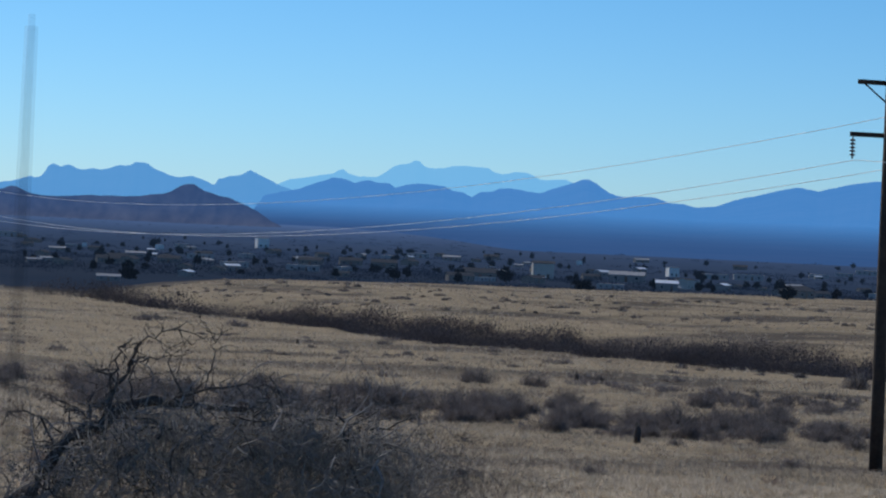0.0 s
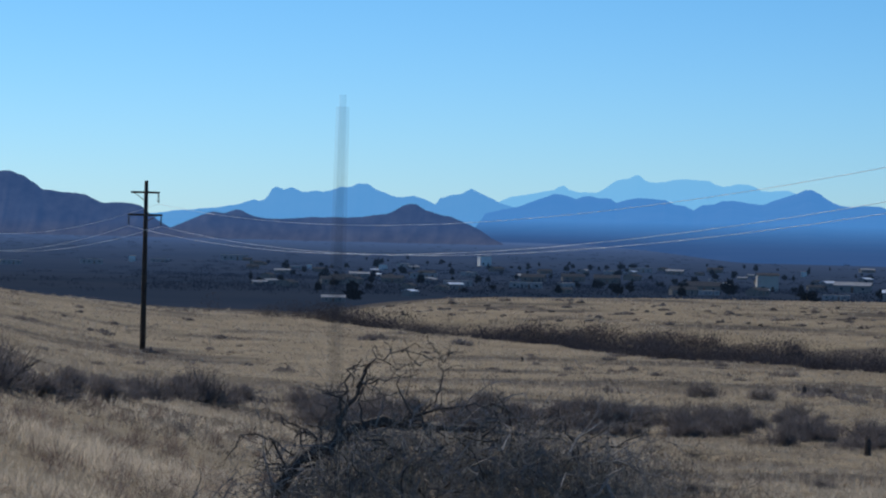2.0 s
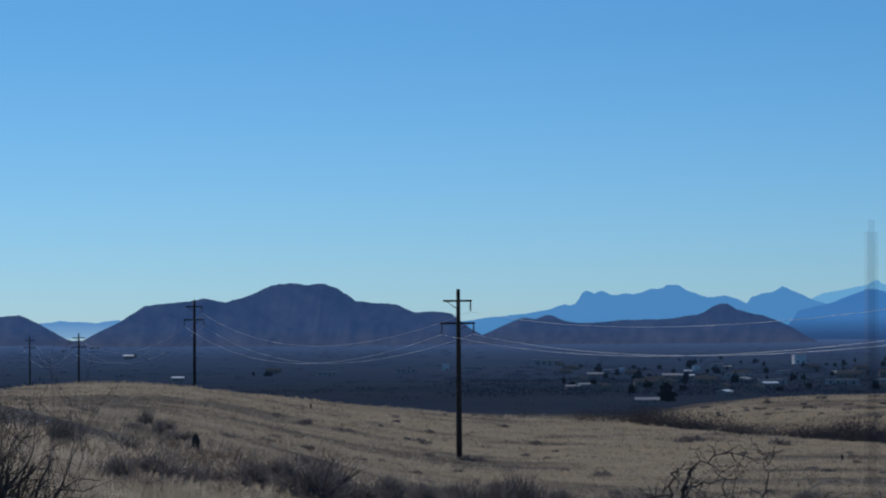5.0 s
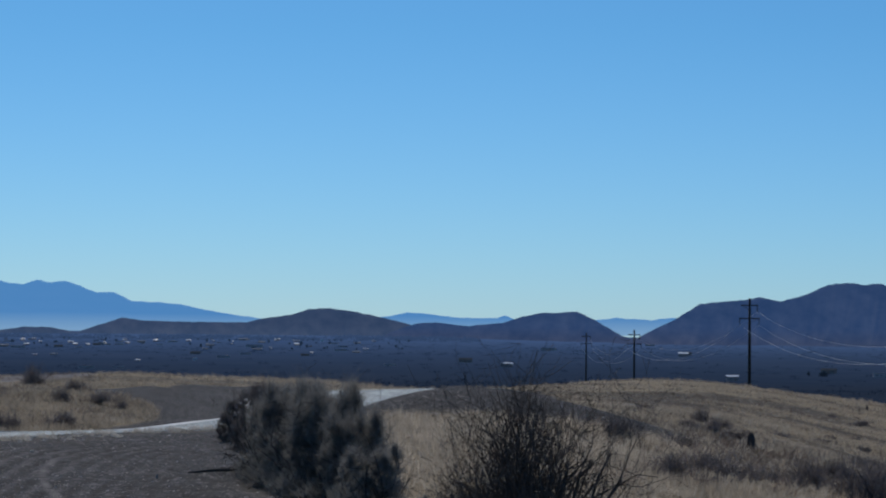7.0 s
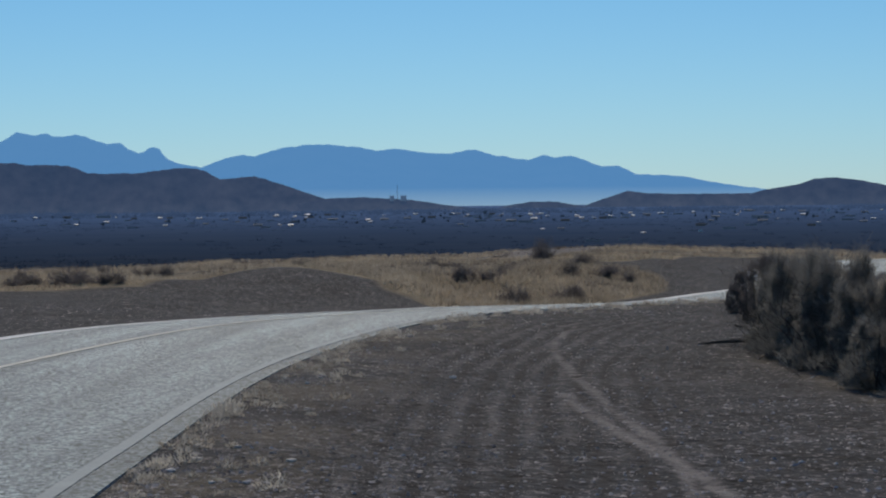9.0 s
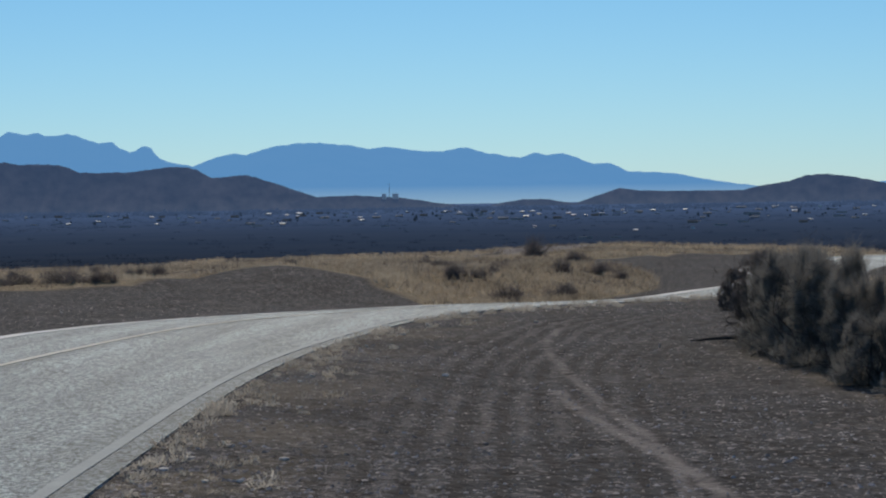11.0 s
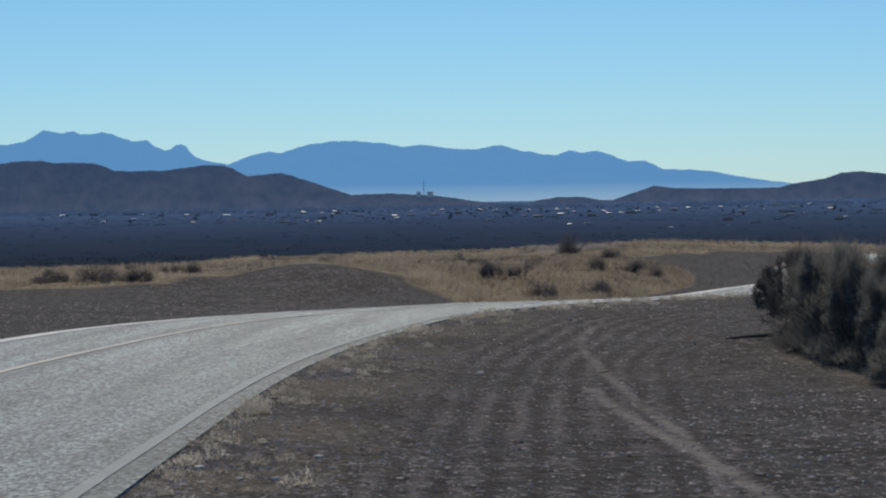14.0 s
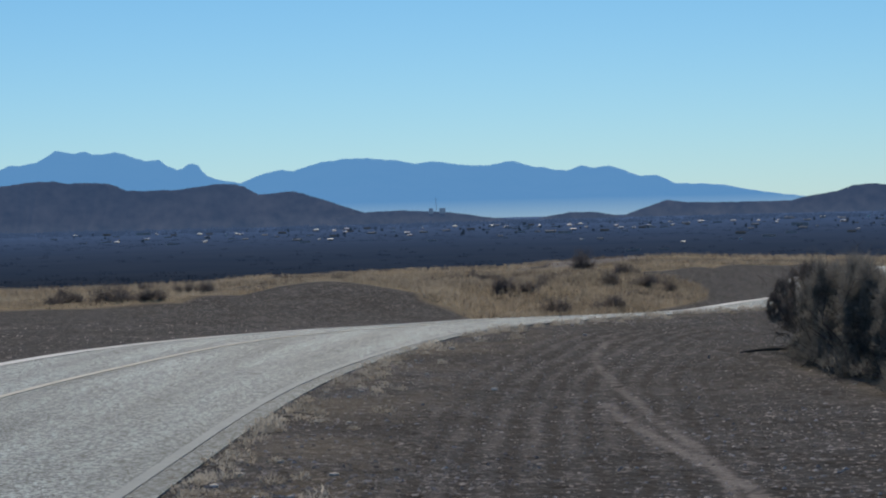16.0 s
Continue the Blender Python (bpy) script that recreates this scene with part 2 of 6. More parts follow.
def spline(ctrl, step=0.8):
    """Catmull-Rom through the control points."""
    c = [np.array(p, float) for p in ctrl]
    c = [2 * c[0] - c[1]] + c + [2 * c[-1] - c[-2]]
    out = []
    for i in range(1, len(c) - 2):
        n = max(2, int(np.linalg.norm(c[i + 1] - c[i]) / step))
        for k in range(n):
            t = k / n
            out.append(0.5 * (2 * c[i] + (c[i + 1] - c[i - 1]) * t + (2 * c[i - 1] - 5 * c[i] + 4 * c[i + 1] - c[i + 2]) * t * t
                              + (3 * c[i] - c[i - 1] - 3 * c[i + 1] + c[i + 2]) * t ** 3))
    out.append(c[-2])
    return np.array(out)


ROAD = spline(ROAD_LINE)
ROAD_T = np.gradient(ROAD, axis=0)
ROAD_T /= np.linalg.norm(ROAD_T, axis=1)[:, None]
ROAD_N = np.stack([ROAD_T[:, 1], -ROAD_T[:, 0]], 1)          # to the right of travel


def road_offset(x, y):
    """Signed distance to the road's centre (right is positive), and how far along."""
    x, y = np.atleast_1d(x).astype(float), np.atleast_1d(y).astype(float)
    d, s = np.full(x.shape, 1e6), np.zeros(x.shape)
    near = np.hypot(x + 20, y - 40) < 170
    q = np.stack([x[near], y[near]], 1)
    if len(q):
        best = np.zeros(len(q), int)
        for a in range(0, len(q), 4000):
            best[a:a + 4000] = ((q[a:a + 4000, None] - ROAD[None]) ** 2).sum(2).argmin(1)
        v = q - ROAD[best]
        side = np.sign((v * ROAD_N[best]).sum(1))
        d[near], s[near] = side * np.linalg.norm(v, axis=1), best / (len(ROAD) - 1)
    return d, s


EDGE_AZ, EDGE_R = [-40, -10, -5, 0, 5, 10, 14, 18, 24, 60], [150, 150, 160, 178, 208, 246, 255, 250, 165, 165]
CREST_AZ, CREST_R = [-40, -10, 0, 4, 6.5, 8, 10, 14, 20, 26, 60], [330, 330, 305, 290, 270, 240, 246, 240, 220, 165, 160]


def polar(x, y):
    return np.degrees(np.arctan2(-x, y)), np.hypot(x, y)


def bank(x, y, across=3.0):
    u, v = (x + 40.0) * -0.45 + (y - 69.5) * 0.893, (x + 40.0) * 0.893 + (y - 69.5) * 0.45
    return np.exp(-(u / 9.0) ** 2 - (v / across) ** 2)


def shoulder(x, y):
    """The bare gravel rise between the bushes and the far stretch of road."""
    return np.exp(-((x + 22.2) / 4.2) ** 2 - ((y - 48.6) / 5.0) ** 2)


def land(x, y):
    """Height of the bare ground."""
    x, y = np.atleast_1d(x).astype(float), np.atleast_1d(y).astype(float)
    az, r = polar(x, y)
    azc = np.clip(az, -40, 60)
    slope = -7.4 * (1 - np.exp(-r / 73.0))                    # falls away from the road
    level = -(np.interp(azc, [29.4, 32, 33.75, 35.8, 38.6, 41, 43.5, 46], [1.5, 1.45, 1.5, 1.85, 1.95, 2.05, 2.35, 2.45]) + 1.25 * np.exp(-((azc - 23.0) / 4.0) ** 2)) * sstep(50, 165, r)
    far = sstep(55, 130, r)
    w = (1 - sstep(10, 22.5, azc)) * far + (1 - sstep(1, 25, azc)) * (1 - far)
    w = np.where(np.abs(az) > 100, 0, w)
    z = w * slope + (1 - w) * level
    edge, crest = np.interp(azc, EDGE_AZ, EDGE_R), np.interp(azc, CREST_AZ, CREST_R)
    far_side = 1 - sstep(4.5, 8.5, azc)                       # where a second grassy ridge lies beyond the wash
    wash = sstep(0, 16, r - edge) * (1 - sstep(22, 48, r - edge)) * far_side
    z = z - 2.6 * wash + 1.2 * sstep(edge + 20, edge + 110, r) * far_side
    z = z + 0.25 * fractal(x / 23, y / 23, 3) * sstep(30, 80, r) * (1 - sstep(250, 400, r))
    z = z + 0.38 * np.exp(-((azc - 12.5) / 4.5) ** 2 - ((r - 243) / 26.0) ** 2)
    valley = -9.6 - 3.5 * sstep(400, 800, r) + 7.0 * sstep(1300, 4200, r) * sstep(20, 26, azc) + 0.8 * fractal(x / 260, y / 260, 8) * sstep(500, 900, r) * (1 - sstep(1050, 1400, r))
    k = sstep(0, 1, (r - crest) / 130)
    z = z * (1 - k) + valley * k
    z = z + 0.32 * np.abs(fractal(x / 9, y / 6.5, 4)) * sstep(34, 60, r) * (1 - sstep(250, 330, r))      # hummocks
    d, s = road_offset(x, y)
    z = z + 0.035 * fractal(x / 1.7, y / 1.7, 5) * sstep(3.4, 5.0, np.abs(d)) * (1 - sstep(60, 120, r))
    # the roadbed follows the road's own profile
    bed = np.where(d > 0, np.exp(-(d / 5.2) ** 8), np.exp(-(d / 6.0) ** 4)) * sstep(4, 12, y) * (1 - sstep(108, 114, y))
    z = z * (1 - bed) + (np.interp(y, ROAD_Y, ROAD_Z) - 0.01 + 0.033 * np.clip(d, 0, 3.4) - 0.036 * np.clip(-d, 0, 3.4)) * bed
    z = z - 0.45 * sstep(35, 41, y) * (1 - sstep(46, 53, y)) * np.exp(-((d + 9) / 4.5) ** 2) * (1 - sstep(36.0, 37.2, az))      # grass lying lower than the road
    # wheel ruts in the gravel, along the road
    z = z + 0.006 * np.sin(d * 20.0 + 3.0 * fractal(x / 5, y / 5, 41)) * sstep(4.2, 4.9, d) * (1 - sstep(6.0, 8.0, d)) * (y < 38) * sstep(-0.5, 0.2, fractal(x / 3, y / 3, 43))
    clod = (d > 3.5) & (r < 45)
    z = z + np.where(clod, 0.022 * fractal(x / 0.26, y / 0.26, 48, 3) * sstep(3.6, 4.4, d), 0)
    z = z + 0.28 * np.exp(-((az - 39.8) / 1.7) ** 2 - ((r - 60.5) / 6.0) ** 2) * sstep(4, 8, -d)      # gravel mound
    z = z + 0.72 * shoulder(x, y) * sstep(3.4, 5.0, d)
    # the cut bank on the far side of the dip
    z = z + 0.66 * bank(x, y) * sstep(3.6, 6.5, -d)
    # a low gravel rise beside the road, and the bank beyond it
    z = z + 0.04 * np.exp(-((x + 17.5) ** 2 + (y - 37) ** 2) / 50.0) * sstep(3.2, 6, d)
    return z - 0.12 * (1 - sstep(2.8, 3.32, np.abs(d)))        # bed under the road


def gravel_mask(x, y):
    """1 on the graded gravel beside the road, 0 on grassland."""
    d, s = road_offset(x, y)
    az, r = polar(x, y)
    wob = 1.2 * fractal(x / 4.0, y / 4.0, 11)
    # between the road and the shrubs
    right = np.where(d > 0, 1 - sstep(-0.8, 0.8, (x + 0.72 * (y - 20) + 9.2 - 2.2 * sstep(29, 35, y)) / 1.2 + wob), 0) * (1 - sstep(41, 44, y + wob))
    right = np.maximum(right, (r < 9) * 1.0)
    rim = np.where((d < 0) & (y > 34), np.interp(y, [34, 49, 55, 60, 70], [3.5, 3.5, 3.8, 5.5, 7.0]), np.where((y > 60) & (y < 98), 6.0, 4.2))
    verge = 1 - sstep(rim, rim + np.where((d < 0) & (y > 34), 0.3, 1.4), np.abs(d) + np.where((d < 0) & (y > 34), 0.2, 1.0) * wob)
    bound = np.interp(az, [35.6, 36.3, 37.0, 37.7, 38.7, 40.6, 43.2, 47.0, 60.0], [40, 51.5, 54, 56, 60, 63, 57, 56, 56])
    left = np.where((d < 0) & (az > 35.6), 1 - sstep(-0.8, 0.8, r - bound + wob), 0)
    rise = sstep(0.20, 0.28, bank(x, y, 4.5) + 0.02 * wob) * (d < -3)
    rise = np.maximum(rise, sstep(0.22, 0.4, shoulder(x, y) + 0.04 * wob) * (d > 3))
    return np.clip(np.maximum.reduce([right, verge, left, rise]), 0, 1)


def ground_z(x, y):
    return float(land(x, y)[0])


def ground_material():
    """Straw-coloured earth, dark gravel where the land is graded, dark scrub in the valley, by the sheet's own mask."""
    m = material("open_ground", (0.165, 0.128, 0.084), (0.32, 0.255, 0.165), 0.25, 0.95, bump=0.5, fine=14, spec=0.1)
    n, l = m.node_tree.nodes, m.node_tree.links
    p = n["Principled BSDF"]
    at = n.new("ShaderNodeVertexColor")
    at.layer_name = "cover"
    sep = n.new("ShaderNodeSeparateColor")
    l.new(at.outputs[0], sep.inputs[0])
    co = n["Texture Coordinate"]

    def cover(scale, dark, light, fine):
        a, b = n.new("ShaderNodeTexNoise"), n.new("ShaderNodeTexNoise")
        a.inputs["Scale"].default_value, b.inputs["Scale"].default_value = scale, scale * fine
        a.inputs["Detail"].default_value = b.inputs["Detail"].default_value = 6
        l.new(co.outputs["Object"], a.inputs["Vector"])
        l.new(co.outputs["Object"], b.inputs["Vector"])
        mul, cr = n.new("ShaderNodeMath"), n.new("ShaderNodeValToRGB")
        mul.operation = "MULTIPLY"
        l.new(a.outputs[0], mul.inputs[0])
        l.new(b.outputs[0], mul.inputs[1])
        ramp_set(cr, [(0.12, dark), (0.40, light)])
        l.new(mul.outputs[0], cr.inputs[0])
        return cr.outputs[0]
    grit, rel = n.new("ShaderNodeTexNoise"), n.new("ShaderNodeBump")
    grit.inputs["Scale"].default_value, grit.inputs["Detail"].default_value = 9.0, 8
    l.new(co.outputs["Object"], grit.inputs["Vector"])
    rel.inputs["Strength"].default_value, rel.inputs["Distance"].default_value = 0.9, 0.06
    l.new(grit.outputs[0], rel.inputs["Height"])
    l.new(n["Bump"].outputs[0], rel.inputs["Normal"])
    l.new(rel.outputs[0], p.inputs["Normal"])
    last = p.inputs["Base Color"].links[0].from_socket
    base = cover(0.7, (0.0172, 0.0175, 0.0196), (0.056, 0.0562, 0.0630), 18)
    for size, share, tone in ((28.0, 0.86, (0.24, 0.215, 0.21, 1)), (12.0, 0.94, (0.20, 0.18, 0.178, 1)), (15.0, 0.80, (0.014, 0.011, 0.011, 1))):
        vo, th, mx = n.new("ShaderNodeTexVoronoi"), n.new("ShaderNodeMapRange"), n.new("ShaderNodeMix")
        vo.inputs["Scale"].default_value = size
        l.new(co.outputs["Object"], vo.inputs["Vector"])
        one = n.new("ShaderNodeSeparateColor")
        l.new(vo.outputs["Color"], one.inputs[0])
        l.new(one.outputs[0], th.inputs[0])
        th.inputs[1].default_value, th.inputs[2].default_value = share, min(1.0, share + 0.12)
        mx.data_type = "RGBA"
        l.new(th.outputs[0], mx.inputs[0])
        l.new(base, mx.inputs[6])
        mx.inputs[7].default_value = tone
        base = mx.outputs[2]
    for ch, col in ((0, base), (1, cover(0.05, (0.020, 0.017, 0.017), (0.070, 0.057, 0.050), 12)),
                    (2, cover(1.5, (0.135, 0.122, 0.118), (0.230, 0.208, 0.200), 8))):
        mx = n.new("ShaderNodeMix")
        mx.data_type = "RGBA"
        l.new(sep.outputs[ch], mx.inputs[0])
        l.new(last, mx.inputs[6])
        l.new(col, mx.inputs[7])
        last = mx.outputs[2]
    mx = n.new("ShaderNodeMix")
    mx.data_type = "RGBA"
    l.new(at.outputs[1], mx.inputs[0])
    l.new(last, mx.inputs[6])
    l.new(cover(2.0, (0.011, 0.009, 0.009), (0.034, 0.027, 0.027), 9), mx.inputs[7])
    l.new(mx.outputs[2], p.inputs["Base Color"])
    return m


def at(az, r):
    a = radians(az)
    return -r * math.sin(a), r * math.cos(a)


TRACKS = [spline([(-20.4, 31.0), (-19.3, 29.0), (-17.5, 26.1), (-13.2, 20.4), (-10.5, 17.0), (-9.1, 15.1), (-7.2, 12.3)], 0.15),
          spline([(-13.6, 20.4), (-12.1, 18.6), (-10.1, 16.3), (-8.5, 14.5), (-6.6, 12.2)], 0.15),
          spline([at(35.6, 146), at(34.9, 150), at(34.2, 158), at(33.6, 166)], 1.0),
          spline([at(27.4, 146), at(26.4, 150), at(25.2, 153)], 1.0)]
TRACK_W = (0.026, 0.040, 2.2, 2.0)


def track_mask(x, y):
    out = np.zeros(x.shape)
    near = (np.abs(x + 55) < 52) & (y > 8) & (y < 145)
    q = np.stack([x[near], y[near]], 1)
    v = np.zeros(len(q))
    for tr, wd in zip(TRACKS, TRACK_W):
        for a in range(0, len(q), 4000):
            dd = np.sqrt(((q[a:a + 4000, None] - tr[None]) ** 2).sum(2).min(1))
            v[a:a + 4000] = np.maximum(v[a:a + 4000], 1 - sstep(wd, wd * 1.5 + 0.06, dd))
    out[near] = v
    return out


# valley floor: haze painted as emission, bluer and brighter with distance
VALLEY = haze_material("valley_scrub_air", (0.086, 0.174, 0.405), (0.018, 0.017, 0.018), (0.050, 0.045, 0.043), 0.40, 0.006, foot=(0.016, 0.034, 0.073), z0=520.0, z1=3100.0, by_distance=True)


def build_ground():
    rings = np.concatenate([[0.6], np.geomspace(1.5, 11, 24)[:-1], np.geomspace(11, 60, 420)[:-1], np.geomspace(60, 350, 170)[:-1], np.geomspace(350, 4950, 80)])
    az = np.radians(np.concatenate([np.arange(-14, 28, 0.2), np.arange(28, 46.5, 0.07), np.arange(46.5, 50, 0.25), np.arange(50, 346, 4.0)]))
    R, A = np.meshgrid(rings, az, indexing="ij")
    x, y = (-R * np.sin(A)).ravel(), (R * np.cos(A)).ravel()
    z = land(x, y)
    d, s = road_offset(x, y)
    nr, na = len(rings), len(az)
    i, j = np.meshgrid(np.arange(nr - 1), np.arange(na), indexing="ij")
    jn = (j + 1) % na
    quads = np.stack([i * na + j, i * na + jn, (i + 1) * na + jn, (i + 1) * na + j], -1).reshape(-1, 4)
    verts = np.stack([x, y, z], 1)
    me = bpy.data.meshes.new("ground")
    me.from_pydata(verts.tolist(), [], [tuple(range(na))] + quads[:, ::-1].tolist())
    me.polygons.foreach_set("use_smooth", [True] * len(me.polygons))
    gr, tk = gravel_mask(x, y), track_mask(x, y)
    # brown earth shows through the gravel along the asphalt
    gr = gr * (1 - 0.26 * sstep(3.2, 3.5, d) * (1 - sstep(3.9, 5.3, d)) * (y < 42) * sstep(-0.4, 0.4, fractal(x / 1.1, y / 1.1, 48)))
    azd, r = polar(x, y)
    crest = np.interp(np.clip(azd, -40, 60), CREST_AZ, CREST_R)
    dark = sstep(0.0, 22.0, r - crest - 6 + 8 * fractal(x / 30, y / 30, 21))
    edge = np.interp(np.clip(azd, -40, 60), EDGE_AZ, EDGE_R)
    wash = sstep(-2, 4, r - edge) * (1 - sstep(30, 42, r - edge)) * (1 - sstep(5, 8.5, azd))
    # paler colour along the rut crests
    ruts = 0.36 * sstep(0.0, 1.0, np.sin(d * 20.0 + 3.0 * fractal(x / 5, y / 5, 41))) * sstep(4.2, 4.9, d) * (1 - sstep(6.0, 8.0, d)) * (y < 38) * sstep(-0.5, 0.2, fractal(x / 3, y / 3, 43))
    ruts = np.maximum(ruts, 0.22 * sstep(0.1, 0.6, fractal(x / 0.9, y / 0.9, 44)) * gr * (r < 50))
    tk = np.maximum(tk, ruts)
    # darker colour along the rut troughs and in random gravel patches
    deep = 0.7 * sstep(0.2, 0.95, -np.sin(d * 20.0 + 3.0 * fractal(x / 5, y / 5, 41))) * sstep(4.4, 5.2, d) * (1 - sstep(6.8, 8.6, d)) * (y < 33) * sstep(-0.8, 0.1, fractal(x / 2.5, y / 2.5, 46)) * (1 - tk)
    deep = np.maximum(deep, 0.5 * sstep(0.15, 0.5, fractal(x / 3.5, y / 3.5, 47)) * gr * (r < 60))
    patch = 0.8 * sstep(0.0, 0.42, fractal(x / 11, y / 7, 31)) * sstep(40, 70, r)
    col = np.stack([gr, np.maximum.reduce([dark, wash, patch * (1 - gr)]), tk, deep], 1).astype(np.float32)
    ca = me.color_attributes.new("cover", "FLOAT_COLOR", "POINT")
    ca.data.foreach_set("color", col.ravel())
    me.materials.append(ground_material())
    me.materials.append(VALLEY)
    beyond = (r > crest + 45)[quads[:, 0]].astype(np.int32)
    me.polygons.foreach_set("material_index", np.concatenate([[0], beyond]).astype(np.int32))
    return tagged(new("ground", me), "dry grassland falling to a dark valley, with graded gravel beside the road", "ground", kind="structure")


build_ground()


# ---------------------------------------------------------------- hills and ranges
def ridge(name, label, profile, dist, front, back, foot, mat, rough=0.10, seed=1, ends=0.6, jag=0.016):
    """A range whose crest rises to the given elevations (azimuth, elevation in degrees) at the distance dist; foot is the height at its base."""
    pr = sorted(profile)
    a0, a1 = pr[0][0], pr[-1][0]
    az = np.arange(a0 - ends, a1 + ends + 0.001, 0.04)
    pa, pe = [p[0] for p in pr], [p[1] for p in pr]
    el = np.interp(az, pa, pe)
    jag = jag if dist > 3500 else 0.010
    el = el + jag * fractal(az * 5.0, az * 0, seed + 31, 4)
    top = EYE.z + dist * np.tan(np.radians(el))
    fade = np.minimum(sstep(a0 - ends, a0 + 0.05, az), 1 - sstep(a1 - 0.05, a1 + ends, az))
    top = foot + (top - foot) * np.where((az < a0) | (az > a1), fade, 1)
    plain = 1.0 if front > 1000 else 0.0
    vs = np.concatenate([np.linspace(-1, 0, 40), np.linspace(0, 1, 8)[1:]])
    V, A = np.meshgrid(vs, az, indexing="ij")
    if front > 2000:                                          # a long plain slopes up to this range, shorter towards the hills
        front = (1100 + (front - 1100) * (1 - sstep(-2.0, 3.0, az)))[None, :]
    r = dist + np.where(V < 0, V * front, V * back)
    u = 1 - np.abs(V)
    shape = np.where(V < 0, plain * (0.06 * u + 0.94 * u ** 3.2) + (1 - plain) * (0.25 * u + 0.75 * u ** 2.2), u ** 1.3)
    gully = np.abs(fractal(A * 1.8 + V * 0.5, V * 0.35 + A * 0.3, seed, 4))
    lump = fractal(A * 1.0, V * 0.6, seed + 5, 3)
    h = (top - foot)[None, :]
    z = foot + h * shape + h * rough * 2.8 * (-(gully) + 0.5 * lump) * (4 * u * (1 - u)) * (u ** 3 if plain else 1) + h * rough * 0.18 * fractal(A * 7, V * 0.5, seed + 9, 3) * (u ** 4 if plain else u)
    z = z - 4.0 * plain * (V < -0.99)
    x, y = -r * np.sin(np.radians(A)), r * np.cos(np.radians(A))
    nv, na = V.shape
    i, j = np.meshgrid(np.arange(nv - 1), np.arange(na - 1), indexing="ij")
    q = np.stack([i * na + j, i * na + j + 1, (i + 1) * na + j + 1, (i + 1) * na + j], -1).reshape(-1, 4)[:, ::-1]
    me = mesh_of(name, np.stack([x.ravel(), y.ravel(), z.ravel()], 1).tolist(), q.tolist(), mat, True)
    idx = np.zeros(len(me.loops), np.int32)
    me.loops.foreach_get("vertex_index", idx)
    run = np.stack([(np.radians(A) * dist).ravel(), 1.3 * z.ravel()], 1)
    me.uv_layers.new(name="slope").data.foreach_set("uv", run[idx].astype(np.float32).ravel())
    return tagged(new(name, me), label, "mountain", kind="structure")


# blue haze glows from these materials; foot is its tone at the base
M_FAR = haze_material("far_range_air", (0.152, 0.43, 0.75), (0.10, 0.09, 0.09), (0.3, 0.27, 0.24), 0.06, 0.004)
M_MAIN = haze_material("main_range_air", (0.082, 0.282, 0.61), (0.06, 0.055, 0.05), (0.25, 0.22, 0.20), 0.06, 0.004)
M_MID = haze_material("middle_range_air", (0.054, 0.214, 0.54), (0.06, 0.055, 0.05), (0.25, 0.22, 0.20), 0.07, 0.004, foot=(0.024, 0.076, 0.215), z0=-11.0, z1=20.0)
M_WEST = haze_material("west_range_air", (0.092, 0.290, 0.64), (0.06, 0.055, 0.05), (0.25, 0.21, 0.18), 0.06, 0.004, foot=(0.25, 0.45, 0.70), z0=-8.0, z1=24.0)
M_HILL = haze_material("hill_scrub_air", (0.032, 0.078, 0.210), (0.012, 0.013, 0.016), (0.20, 0.195, 0.205), 0.28, 0.016, foot=(0.043, 0.072, 0.165), z0=-14.0, z1=4.0)
M_KNOLL = haze_material("knoll_scrub_air", (0.040, 0.080, 0.180), (0.014, 0.014, 0.015), (0.22, 0.20, 0.195), 0.30, 0.016, foot=(0.058, 0.105, 0.215), z0=-17.0, z1=6.0)

for m in (M_HILL, M_KNOLL):                      # scrub and rock patches lie along the slopes
    uv = m.node_tree.nodes.new("ShaderNodeUVMap")
    uv.uv_map = "slope"
    for q in [q for q in m.node_tree.nodes if q.type == "TEX_NOISE"]:
        m.node_tree.links.new(uv.outputs[0], q.inputs["Vector"])

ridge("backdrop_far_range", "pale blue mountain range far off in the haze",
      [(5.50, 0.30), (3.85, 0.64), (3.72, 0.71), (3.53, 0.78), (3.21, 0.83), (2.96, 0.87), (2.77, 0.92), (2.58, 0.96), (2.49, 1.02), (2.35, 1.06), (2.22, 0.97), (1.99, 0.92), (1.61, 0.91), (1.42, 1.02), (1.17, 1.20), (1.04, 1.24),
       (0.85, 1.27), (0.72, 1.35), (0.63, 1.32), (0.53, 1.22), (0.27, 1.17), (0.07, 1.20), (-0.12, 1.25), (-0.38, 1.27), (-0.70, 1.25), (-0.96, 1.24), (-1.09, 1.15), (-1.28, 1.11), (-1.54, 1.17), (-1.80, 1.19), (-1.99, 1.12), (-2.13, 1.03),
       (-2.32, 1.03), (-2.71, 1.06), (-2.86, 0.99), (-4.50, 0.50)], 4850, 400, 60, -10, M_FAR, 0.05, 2)
